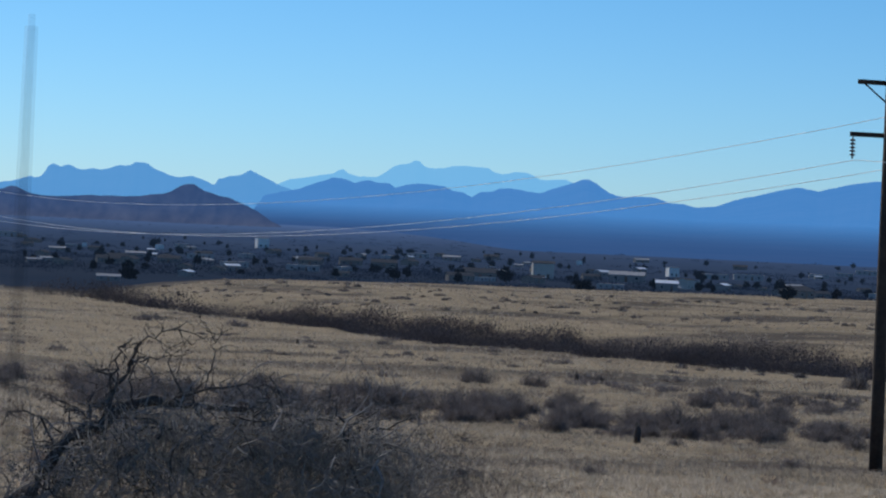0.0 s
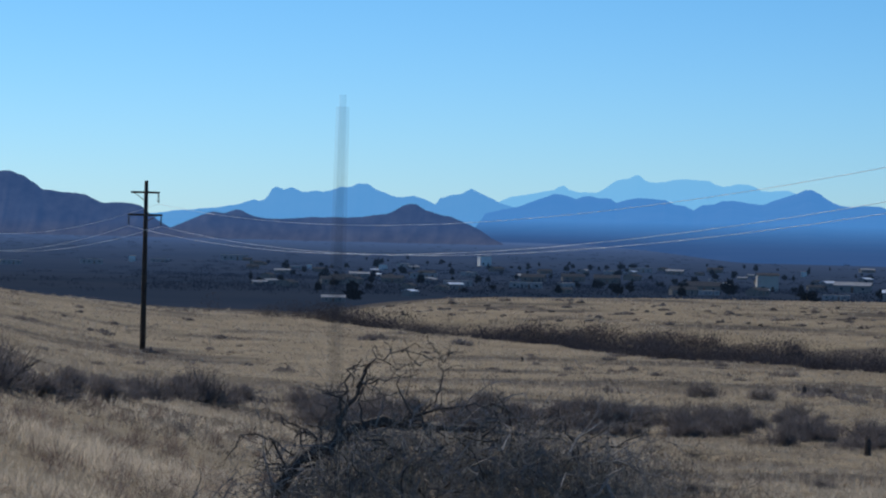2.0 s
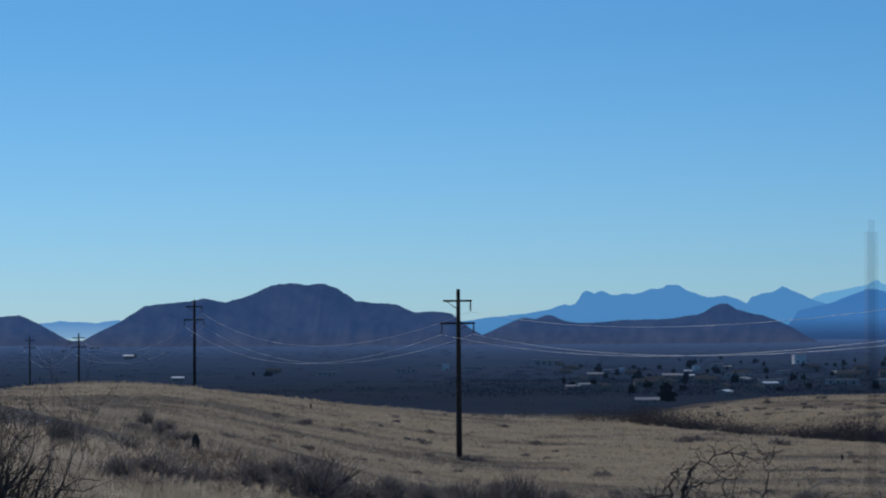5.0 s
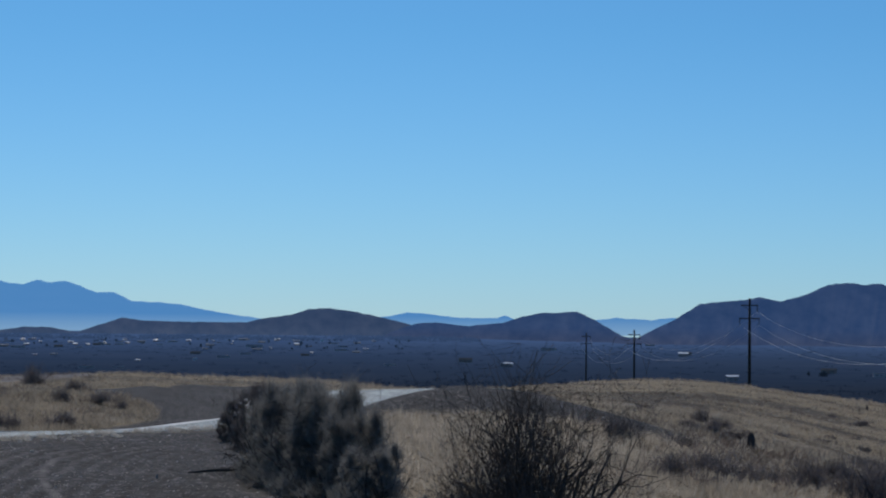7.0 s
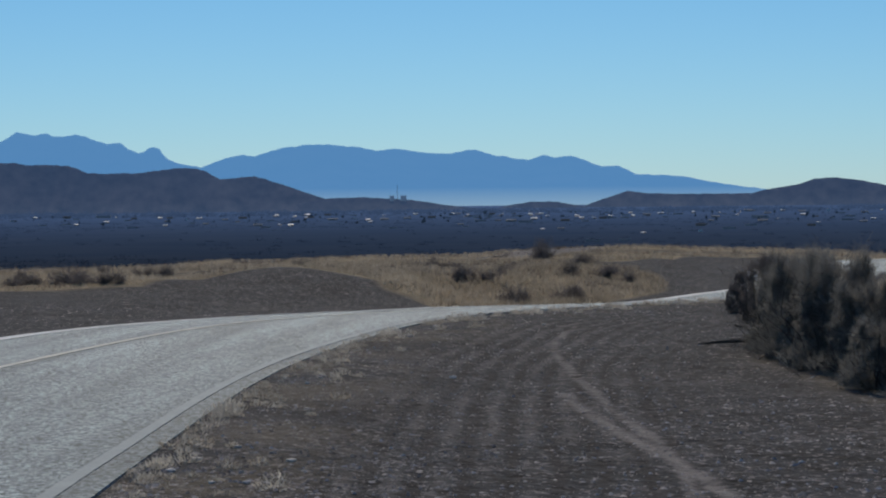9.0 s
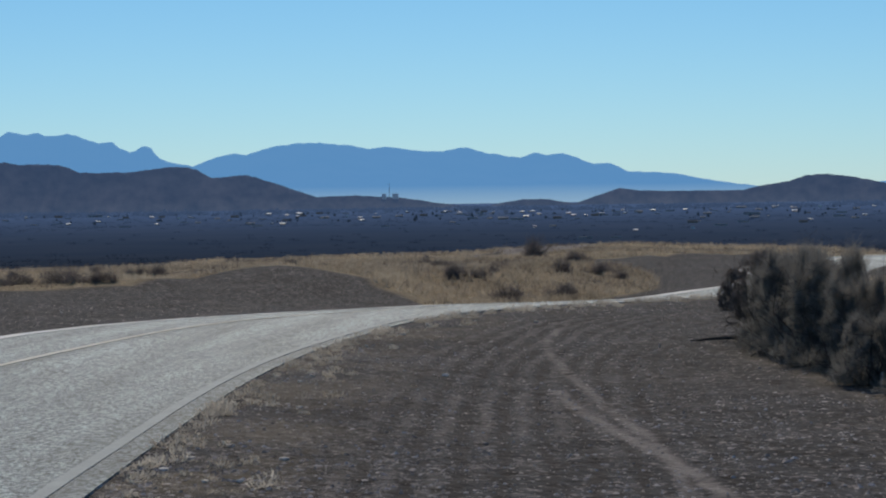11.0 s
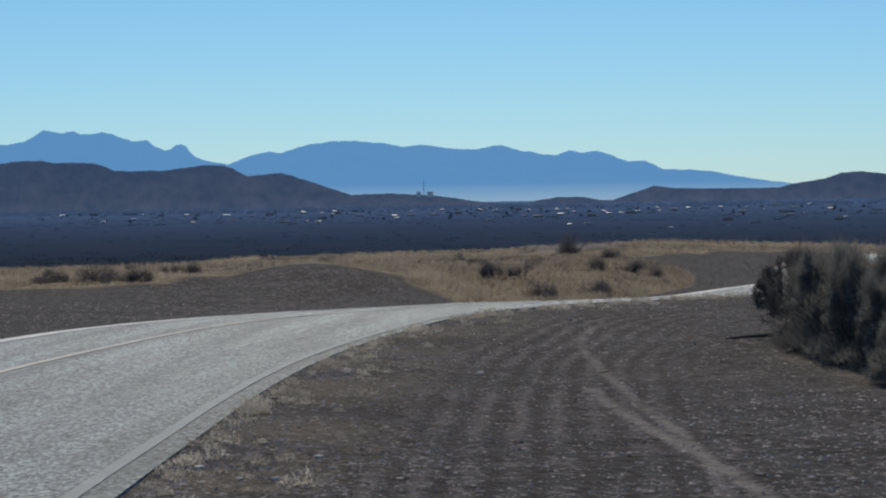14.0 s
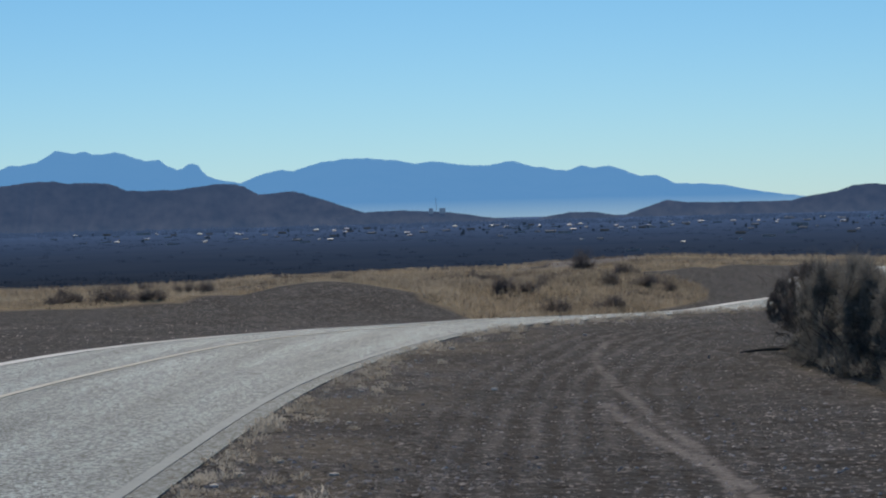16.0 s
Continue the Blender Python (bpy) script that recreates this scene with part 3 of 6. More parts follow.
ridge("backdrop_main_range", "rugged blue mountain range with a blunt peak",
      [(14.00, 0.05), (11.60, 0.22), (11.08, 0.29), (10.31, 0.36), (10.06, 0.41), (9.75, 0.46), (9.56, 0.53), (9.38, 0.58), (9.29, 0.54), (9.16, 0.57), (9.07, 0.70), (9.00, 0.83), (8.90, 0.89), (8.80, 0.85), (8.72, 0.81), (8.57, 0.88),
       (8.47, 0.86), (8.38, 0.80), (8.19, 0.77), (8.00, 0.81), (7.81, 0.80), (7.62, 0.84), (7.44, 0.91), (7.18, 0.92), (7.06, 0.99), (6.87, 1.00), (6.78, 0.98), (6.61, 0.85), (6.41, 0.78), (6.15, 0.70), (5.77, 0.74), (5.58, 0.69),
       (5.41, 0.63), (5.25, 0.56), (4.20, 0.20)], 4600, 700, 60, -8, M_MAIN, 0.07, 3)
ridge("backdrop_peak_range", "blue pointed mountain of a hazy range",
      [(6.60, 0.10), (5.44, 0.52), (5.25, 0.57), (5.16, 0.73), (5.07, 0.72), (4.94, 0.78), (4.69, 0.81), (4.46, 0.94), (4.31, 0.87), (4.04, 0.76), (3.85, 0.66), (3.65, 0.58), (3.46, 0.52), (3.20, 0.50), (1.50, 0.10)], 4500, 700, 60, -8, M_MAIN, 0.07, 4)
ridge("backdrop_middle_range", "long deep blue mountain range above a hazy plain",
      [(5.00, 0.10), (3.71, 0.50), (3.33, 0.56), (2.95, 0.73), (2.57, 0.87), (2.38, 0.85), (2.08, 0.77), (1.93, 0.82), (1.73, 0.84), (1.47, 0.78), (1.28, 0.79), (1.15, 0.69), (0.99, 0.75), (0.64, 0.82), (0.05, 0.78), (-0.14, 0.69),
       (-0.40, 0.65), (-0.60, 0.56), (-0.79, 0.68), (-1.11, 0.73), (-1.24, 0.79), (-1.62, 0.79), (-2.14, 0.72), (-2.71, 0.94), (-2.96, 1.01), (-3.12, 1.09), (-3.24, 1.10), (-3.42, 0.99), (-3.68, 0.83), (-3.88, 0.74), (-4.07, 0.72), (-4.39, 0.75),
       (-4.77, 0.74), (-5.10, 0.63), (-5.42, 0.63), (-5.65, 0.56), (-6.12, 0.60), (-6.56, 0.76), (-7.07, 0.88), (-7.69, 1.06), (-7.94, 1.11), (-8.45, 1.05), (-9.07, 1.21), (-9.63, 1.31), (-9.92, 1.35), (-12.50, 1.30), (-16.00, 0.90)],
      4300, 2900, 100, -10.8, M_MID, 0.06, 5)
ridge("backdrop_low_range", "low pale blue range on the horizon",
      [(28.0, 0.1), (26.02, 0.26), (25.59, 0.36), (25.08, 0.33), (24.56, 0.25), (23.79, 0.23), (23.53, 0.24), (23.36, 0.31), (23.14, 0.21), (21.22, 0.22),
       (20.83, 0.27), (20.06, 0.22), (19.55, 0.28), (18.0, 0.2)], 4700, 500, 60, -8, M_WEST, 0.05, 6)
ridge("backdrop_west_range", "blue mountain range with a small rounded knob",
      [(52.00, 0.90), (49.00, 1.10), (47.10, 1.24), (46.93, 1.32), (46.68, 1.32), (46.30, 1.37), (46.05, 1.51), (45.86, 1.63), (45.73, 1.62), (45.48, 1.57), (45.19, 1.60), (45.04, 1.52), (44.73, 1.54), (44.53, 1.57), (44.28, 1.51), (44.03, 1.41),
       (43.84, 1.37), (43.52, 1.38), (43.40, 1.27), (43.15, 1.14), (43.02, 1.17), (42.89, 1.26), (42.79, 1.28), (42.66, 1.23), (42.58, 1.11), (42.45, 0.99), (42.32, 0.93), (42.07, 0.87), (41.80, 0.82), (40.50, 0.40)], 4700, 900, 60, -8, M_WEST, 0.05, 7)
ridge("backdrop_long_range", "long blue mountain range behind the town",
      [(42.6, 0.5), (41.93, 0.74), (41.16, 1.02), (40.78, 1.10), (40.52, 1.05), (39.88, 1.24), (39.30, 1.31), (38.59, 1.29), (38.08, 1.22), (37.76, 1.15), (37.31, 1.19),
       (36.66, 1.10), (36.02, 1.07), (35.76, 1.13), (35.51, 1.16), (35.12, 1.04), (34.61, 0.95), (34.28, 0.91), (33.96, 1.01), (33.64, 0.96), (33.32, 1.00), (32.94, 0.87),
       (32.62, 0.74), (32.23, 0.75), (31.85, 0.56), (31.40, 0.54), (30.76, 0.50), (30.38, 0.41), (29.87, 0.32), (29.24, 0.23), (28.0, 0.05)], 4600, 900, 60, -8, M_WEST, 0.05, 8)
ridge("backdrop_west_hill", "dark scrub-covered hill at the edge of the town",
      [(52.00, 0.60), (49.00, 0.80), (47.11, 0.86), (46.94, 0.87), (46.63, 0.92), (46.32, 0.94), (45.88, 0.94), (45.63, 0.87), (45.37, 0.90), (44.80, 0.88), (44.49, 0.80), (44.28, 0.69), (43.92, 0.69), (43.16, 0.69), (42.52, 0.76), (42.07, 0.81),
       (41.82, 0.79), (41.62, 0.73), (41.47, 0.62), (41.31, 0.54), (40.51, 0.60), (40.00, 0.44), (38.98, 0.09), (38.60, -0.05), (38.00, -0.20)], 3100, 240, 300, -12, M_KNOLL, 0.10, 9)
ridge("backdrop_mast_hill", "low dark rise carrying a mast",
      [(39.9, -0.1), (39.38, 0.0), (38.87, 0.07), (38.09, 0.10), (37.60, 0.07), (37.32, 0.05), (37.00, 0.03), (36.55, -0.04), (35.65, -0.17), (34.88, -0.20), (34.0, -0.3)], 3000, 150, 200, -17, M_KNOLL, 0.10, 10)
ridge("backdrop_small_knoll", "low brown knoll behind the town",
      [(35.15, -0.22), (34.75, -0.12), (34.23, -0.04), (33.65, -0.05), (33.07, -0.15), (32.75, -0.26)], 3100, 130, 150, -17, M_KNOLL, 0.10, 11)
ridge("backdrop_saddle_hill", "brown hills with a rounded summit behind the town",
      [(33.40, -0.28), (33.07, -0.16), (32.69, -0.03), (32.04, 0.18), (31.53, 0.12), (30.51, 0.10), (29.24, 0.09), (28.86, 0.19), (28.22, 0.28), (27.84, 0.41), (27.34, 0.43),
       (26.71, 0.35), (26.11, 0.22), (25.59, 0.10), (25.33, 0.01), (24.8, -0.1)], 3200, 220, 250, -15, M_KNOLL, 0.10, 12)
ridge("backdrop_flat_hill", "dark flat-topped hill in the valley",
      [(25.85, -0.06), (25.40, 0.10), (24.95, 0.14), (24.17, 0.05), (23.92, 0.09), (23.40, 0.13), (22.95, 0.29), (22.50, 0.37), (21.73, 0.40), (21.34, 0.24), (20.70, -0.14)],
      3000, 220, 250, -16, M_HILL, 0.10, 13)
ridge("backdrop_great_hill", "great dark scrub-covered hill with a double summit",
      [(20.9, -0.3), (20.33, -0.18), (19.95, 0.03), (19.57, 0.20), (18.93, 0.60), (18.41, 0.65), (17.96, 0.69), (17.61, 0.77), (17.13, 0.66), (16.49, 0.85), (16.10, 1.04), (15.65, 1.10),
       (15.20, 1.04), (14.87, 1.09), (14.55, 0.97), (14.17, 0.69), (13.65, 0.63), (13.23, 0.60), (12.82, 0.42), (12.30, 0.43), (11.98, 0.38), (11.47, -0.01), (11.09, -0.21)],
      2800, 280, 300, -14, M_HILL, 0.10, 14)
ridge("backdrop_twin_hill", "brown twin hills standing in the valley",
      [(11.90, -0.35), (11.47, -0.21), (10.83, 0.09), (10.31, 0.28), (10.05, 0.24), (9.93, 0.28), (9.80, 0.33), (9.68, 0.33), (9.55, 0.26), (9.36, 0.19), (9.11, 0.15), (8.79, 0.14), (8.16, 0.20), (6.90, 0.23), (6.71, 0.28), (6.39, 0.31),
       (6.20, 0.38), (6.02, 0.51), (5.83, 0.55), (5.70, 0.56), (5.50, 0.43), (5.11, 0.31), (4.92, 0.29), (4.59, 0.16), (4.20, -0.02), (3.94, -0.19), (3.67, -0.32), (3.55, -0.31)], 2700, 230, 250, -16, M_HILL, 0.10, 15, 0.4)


# ---------------------------------------------------------------- road
def ribbon(name, lo, hi, lift, mat, a=0, b=None, thick=0.06):
    """A strip along the road between two offsets from its centre, with its own thickness."""
    c, nrm = ROAD[a:b], ROAD_N[a:b]
    lanes = np.linspace(lo, hi, max(2, int((hi - lo) / 0.2) + 1))
    rows = []
    for p, q in zip(c, nrm):
        zc = ground_z(*p)
        rows.append([(p[0] + q[0] * o, p[1] + q[1] * o, zc + (0.033 if o > 0 else -0.036) * abs(o) + lift) for o in lanes])
    k = len(lanes)
    vs = [v for row in rows for v in row]
    n = len(vs)
    vs += [(x, y, z - thick) for x, y, z in vs]
    fs = []
    for i in range(len(rows) - 1):
        for j in range(k - 1):
            q = i * k + j
            fs.append((q, q + 1, q + k + 1, q + k))
            fs.append((n + q + k, n + q + k + 1, n + q + 1, n + q))
        for q in (i * k, i * k + k - 1):
            f = (q, q + k, n + q + k, n + q)
            fs.append(f if q == i * k else f[::-1])
    me = mesh_of(name, vs, fs, mat, False)
    o = np.tile(lanes, 2 * len(rows))
    tone = 1.12 - 0.22 * np.exp(-((o - 3.10) / 0.30) ** 2) - 0.3 * np.exp(-((o + 0.15) / 0.12) ** 2) - 0.16 * np.exp(-((o - 0.75) / 0.3) ** 2) - 0.12 * np.exp(-((o - 1.9) / 0.3) ** 2)
    ca = me.color_attributes.new("wear", "FLOAT_COLOR", "POINT")
    ca.data.foreach_set("color", np.stack([tone, tone, tone, np.ones(len(o))], 1).astype(np.float32).ravel())
    return me


road = tagged(new("road", ribbon("road", -3.3, 3.3, 0.13, ASPHALT, thick=0.12)), "worn grey two-lane asphalt road bending through gravel", "road", kind="structure")
part("edge_line", ribbon("edge_line", 2.98, 3.10, 0.138, ROAD_EDGE, thick=0.004), None, road, "worn white edge line")
# far line, drawn wider to paint in the sheen along the shoulder
part("edge_line", ribbon("edge_line", -3.2, -2.86, 0.138, FAR_EDGE_SHEEN, thick=0.004), None, road, "worn white edge line")
part("rim", ribbon("rim", 3.12, 3.34, 0.134, ASPHALT_RIM, thick=0.10), None, road, "darker crumbling asphalt rim")
part("centre_line", ribbon("centre_line", -0.47, -0.34, 0.138, ROAD_YELLOW, thick=0.004), None, road, "faded yellow centre line")


# ---------------------------------------------------------------- power line
LINE_DIR = Vector((-0.445, 0.895, 0)).normalized()
POLE_AT = [(30, -33), (12.29, 69.45), (-33.4, 159.5), (-85.1, 264.7), (-137.0, 368.0), (-186.0, 472.0)]
POLE_H = 11.5


SUNK = {(-33.4, 159.5): 0.55, (-85.1, 264.7): 0.5}      # set deeper


def pole_frame(p):
    return Matrix.Translation((p[0], p[1], ground_z(*p) - SUNK.get(p, 0.0))) @ Matrix.Rotation(math.atan2(LINE_DIR.y, LINE_DIR.x) - math.pi / 2, 4, "Z")


def insulator_mesh(n=5, s=0.10):
    prof = []
    for i in range(n):
        z = -0.10 - i * s
        prof += [(0.02, z + 0.03), (0.085, z), (0.075, z - 0.03), (0.02, z - 0.035)]
    prof = [(0.02, 0)] + prof + [(0.03, -0.12 - n * s)]
    vs, fs = [], []
    for i, (r, z) in enumerate(prof):
        vs += [(r * math.cos(k * math.pi / 4), r * math.sin(k * math.pi / 4), z) for k in range(8)]
        if i:
            fs += [((i - 1) * 8 + k, i * 8 + k, i * 8 + (k + 1) % 8, (i - 1) * 8 + (k + 1) % 8) for k in range(8)]
    return mesh_of("insulator", vs, fs, PORCELAIN, True)


ARM_TOP, ARM_LOW, REACH_TOP, REACH_LOW = 10.75, 9.3, 0.95, 1.15
# where the wires hang: along the arm, height
HANG = [(REACH_TOP - 0.08, ARM_TOP - 0.72), (-REACH_LOW + 0.08, ARM_LOW - 0.72), (REACH_LOW - 0.08, ARM_LOW - 0.72)]


def power_pole(p):
    root = tagged(new("power_pole"), "tall dark wooden power pole with two crossarms in dry grass", "power pole", "power poles along the line")
    part("pole", tube_mesh("pole", [(0, 0, -0.4), (0, 0, 3), (0, 0, 7), (0, 0, POLE_H)], [0.19, 0.18, 0.155, 0.12], POLE_WOOD, 12), None, root)
    part("crossarm", box_bm(2 * REACH_TOP, 0.10, 0.13, (0, 0.17, ARM_TOP), 0.012), POLE_WOOD, root)
    part("crossarm", box_bm(2 * REACH_LOW, 0.10, 0.13, (0, 0.17, ARM_LOW), 0.012), POLE_WOOD, root)
    part("brace", tube_mesh("brace", [(-0.72, 0.17, ARM_TOP - 0.06), (0, 0.15, ARM_TOP - 0.55)], [0.025, 0.025], POLE_WOOD, 5), None, root)
    part("brace", tube_mesh("brace", [(0.75, 0.17, ARM_LOW - 0.06), (0, 0.15, ARM_LOW - 0.5)], [0.025, 0.025], POLE_WOOD, 5), None, root)
    ins = insulator_mesh()
    for x, z in ((HANG[0][0], ARM_TOP - 0.06), (HANG[1][0], ARM_LOW - 0.06), (HANG[2][0], ARM_LOW - 0.06)):
        o = part("insulator", ins, None, root, "dark string of disc insulators")
        o.location = (x, 0.17, z)
    for z in (ARM_TOP, ARM_LOW):
        part("bolt", tube_mesh("bolt", [(0, 0.24, z), (0, -0.2, z)], [0.018, 0.018], WIRE, 6), None, root)
    root.matrix_basis = pole_frame(p)
    return root


first = power_pole(POLE_AT[1])
first.matrix_basis = first.matrix_basis @ Matrix.Rotation(radians(-0.65), 4, "Y")    # it leans a little
for q in POLE_AT[:1] + POLE_AT[2:]:
    copy_thing(first, pole_frame(q))
for x, z in HANG:
    ends = [pole_frame(q) @ Vector((x, 0.17, z)) for q in POLE_AT]
    pts = []
    for a, b in zip(ends, ends[1:]):
        n = 26
        sag = 0.00021 * (b - a).length ** 2
        pts += [a.lerp(b, k / n) - Vector((0, 0, 4 * sag * (k / n) * (1 - k / n))) for k in range(n)]
    pts.append(ends[-1])
    wire = new("power_line", tube_mesh("power_line", pts, [0.010] * len(pts), WIRE, 5))
    tagged(wire, "pale aluminium wire sagging between the power poles", "power line", "wires of the power line")


# ---------------------------------------------------------------- shrubs and trees
def grow(rng, base, direction, length, radius, depth, out, tips, bend=0.5, spread=0.7, kids=3, seg=4, droop=0.0):
    """A branch of short tapered lengths, and its children; out takes tubes, tips takes the twig ends."""
    pts, rad = [Vector(base)], [radius]
    d = Vector(direction).normalized()
    for i in range(seg):
        d = (d + Vector(rng.normal(0, bend / seg ** 0.5, 3)) - Vector((0, 0, droop / seg))).normalized()
        pts.append(pts[-1] + d * length / seg)
        rad.append(max(0.0022, radius * (1 - 0.62 * (i + 1) / seg)))
    out.append(tube(pts, rad, 5 if radius > 0.02 else 3))
    if depth == 0:
        tips += [(len(out) - 1, q) for q in pts[1:]]
        return
    for k in range(kids):
        i = int(rng.integers(max(1, seg // 2 - 1), seg + 1))
        nd = (d + Vector(rng.normal(0, spread, 3))).normalized()
        grow(rng, pts[i], nd, length * rng.uniform(0.5, 0.8), rad[i] * 0.62, depth - 1, out, tips, bend, spread, kids, max(2, seg - 1), droop)


def leaf_quads(rng, centres, n_each, scatter, size, slim=0.3):
    c = np.repeat(np.array([tuple(p) for p in centres]), n_each, 0)
    n = len(c)
    c = c + rng.normal(0, scatter, (n, 3))
    a, b = rng.normal(0, 1, (n, 3)), rng.normal(0, 1, (n, 3))
    a /= np.linalg.norm(a, axis=1)[:, None]
    b -= a * (a * b).sum(1)[:, None]
    b /= np.linalg.norm(b, axis=1)[:, None]
    s = rng.uniform(0.6, 1.4, (n, 1)) * size
    return np.stack([c - a * s, c - b * s * slim, c + a * s, c + b * s * slim], 1)


def brush(rng, lumps, n, length, width):
    """Fine twigs as slim blades that fill rounded lumps; a lump is x, y, z, radius, height."""
    q = np.repeat(np.asarray(lumps, float), n, 0)
    m = len(q)
    a, u, rad = rng.uniform(0, 2 * math.pi, m), rng.random(m), rng.random(m) ** 0.45
    sx = np.sqrt(1 - u * u)
    out = np.stack([np.cos(a) * sx, np.sin(a) * sx, u], 1)
    p = q[:, :3] + out * rad[:, None] * q[:, [3, 3, 4]]
    d = out * 0.7 + np.array([0, 0, 0.45]) + rng.normal(0, 0.38, (m, 3))
    d /= np.linalg.norm(d, axis=1)[:, None]
    half = d * (q[:, 4] * length * rng.uniform(0.3, 0.7, m))[:, None]
    side = np.cross(d, rng.normal(0, 1, (m, 3)))
    wd = np.repeat(np.broadcast_to(width, len(lumps)), n)
    side *= (wd * rng.uniform(0.6, 1.4, m) / np.linalg.norm(side, axis=1))[:, None]
    return np.stack([p - half - side, p - half + side, p + half], 1)


def dome_lumps(rng, height, width, n):
    """Lumps that together make one uneven rounded bush."""
    rows = [(0, 0, height * 0.05, width * 0.36, height * 0.85)]
    for k in range(n):
        a, o = rng.uniform(0, 6.28), rng.uniform(0.15, 0.33) * width
        rows.append((math.cos(a) * o, math.sin(a) * o, 0.0, width * rng.uniform(0.16, 0.28), height * rng.uniform(0.45, 0.95)))
    return rows


def shrub(name, label, seed, height, width, stems, depth, kids, leaves, leaf_mat, leaf_size, twig_mat=None, rad=0.02, category="shrub", group="", fine=0, fine_mat=None, fine_w=0.005, fine_l=0.45):
    rng = np.random.default_rng(seed)
    out, tips = [], []
    for i in range(stems):
        a = rng.uniform(0, 2 * math.pi)
        o = rng.uniform(0, 0.25) * width
        lean = rng.uniform(0.1, 0.9) * width / height
        d = (math.cos(a) * lean, math.sin(a) * lean, 1.0)
        grow(rng, (math.cos(a) * o, math.sin(a) * o, -0.08), d, height * rng.uniform(0.45, 0.7), rad * rng.uniform(0.6, 1.2), depth, out, tips, 0.45, 0.55, kids)
    # bring the whole to its height and width
    vs, fs = joined(out)
    v = np.array([tuple(q) for q in vs])
    up, wide = np.quantile(v[:, 2], 0.985), np.quantile(np.hypot(v[:, 0], v[:, 1]), 0.96)
    k = np.array([width / 2 / wide, width / 2 / wide, height / up])
    good = [max(q[2] for q in t) * k[2] < height * 1.05 and max(math.hypot(q[0], q[1]) for q in t) * k[0] < width * 0.62 for t, f in out]
    vs, fs = joined([o for o, g in zip(out, good) if g])
    tips = np.array([tuple(q) for i, q in tips if good[i] and q[2] * k[2] < height * 0.85]) * k
    root = new(name, mesh_of(name, (np.array([tuple(q) for q in vs]) * k).tolist(), fs, twig_mat or TWIG))
    if leaves:
        part("foliage", tri_mesh("foliage", leaf_quads(rng, tips, leaves, 0.02 * height, leaf_size), 4, leaf_mat), None, root)
    if fine:
        part("brushwood", tri_mesh("brushwood", brush(rng, dome_lumps(rng, height * 0.95, width, 6), fine, fine_l, fine_w), 3, fine_mat or BRUSH), None, root)
    return tagged(root, label, category, group)


def put(ob, x, y, turn=0.0, scale=1.0, sink=0.0):
    ob.scale = (scale,) * 3 if not isinstance(scale, tuple) else scale
    ob.location, ob.rotation_euler = (x, y, ground_z(x, y) - sink), (0, 0, turn)
    return ob


def put_copy(ob, x, y, turn=0.0, scale=1.0):
    c = copy_thing(ob, Matrix.Translation((x, y, ground_z(x, y))) @ Matrix.Rotation(turn, 4, "Z"))
    c.scale = (scale,) * 3 if not isinstance(scale, tuple) else scale
    return c


REACH = np.geomspace(6, 2350, 700)


def ground_at(az, el):
    """Where the line of sight at this azimuth and elevation (degrees) meets the ground."""
    a = radians(az)
    z = land(-REACH * math.sin(a), REACH * math.cos(a))
    under = np.nonzero(EYE.z + REACH * math.tan(radians(el)) < z)[0]
    return at(az, float(REACH[under[0]] if len(under) else REACH[-1]))


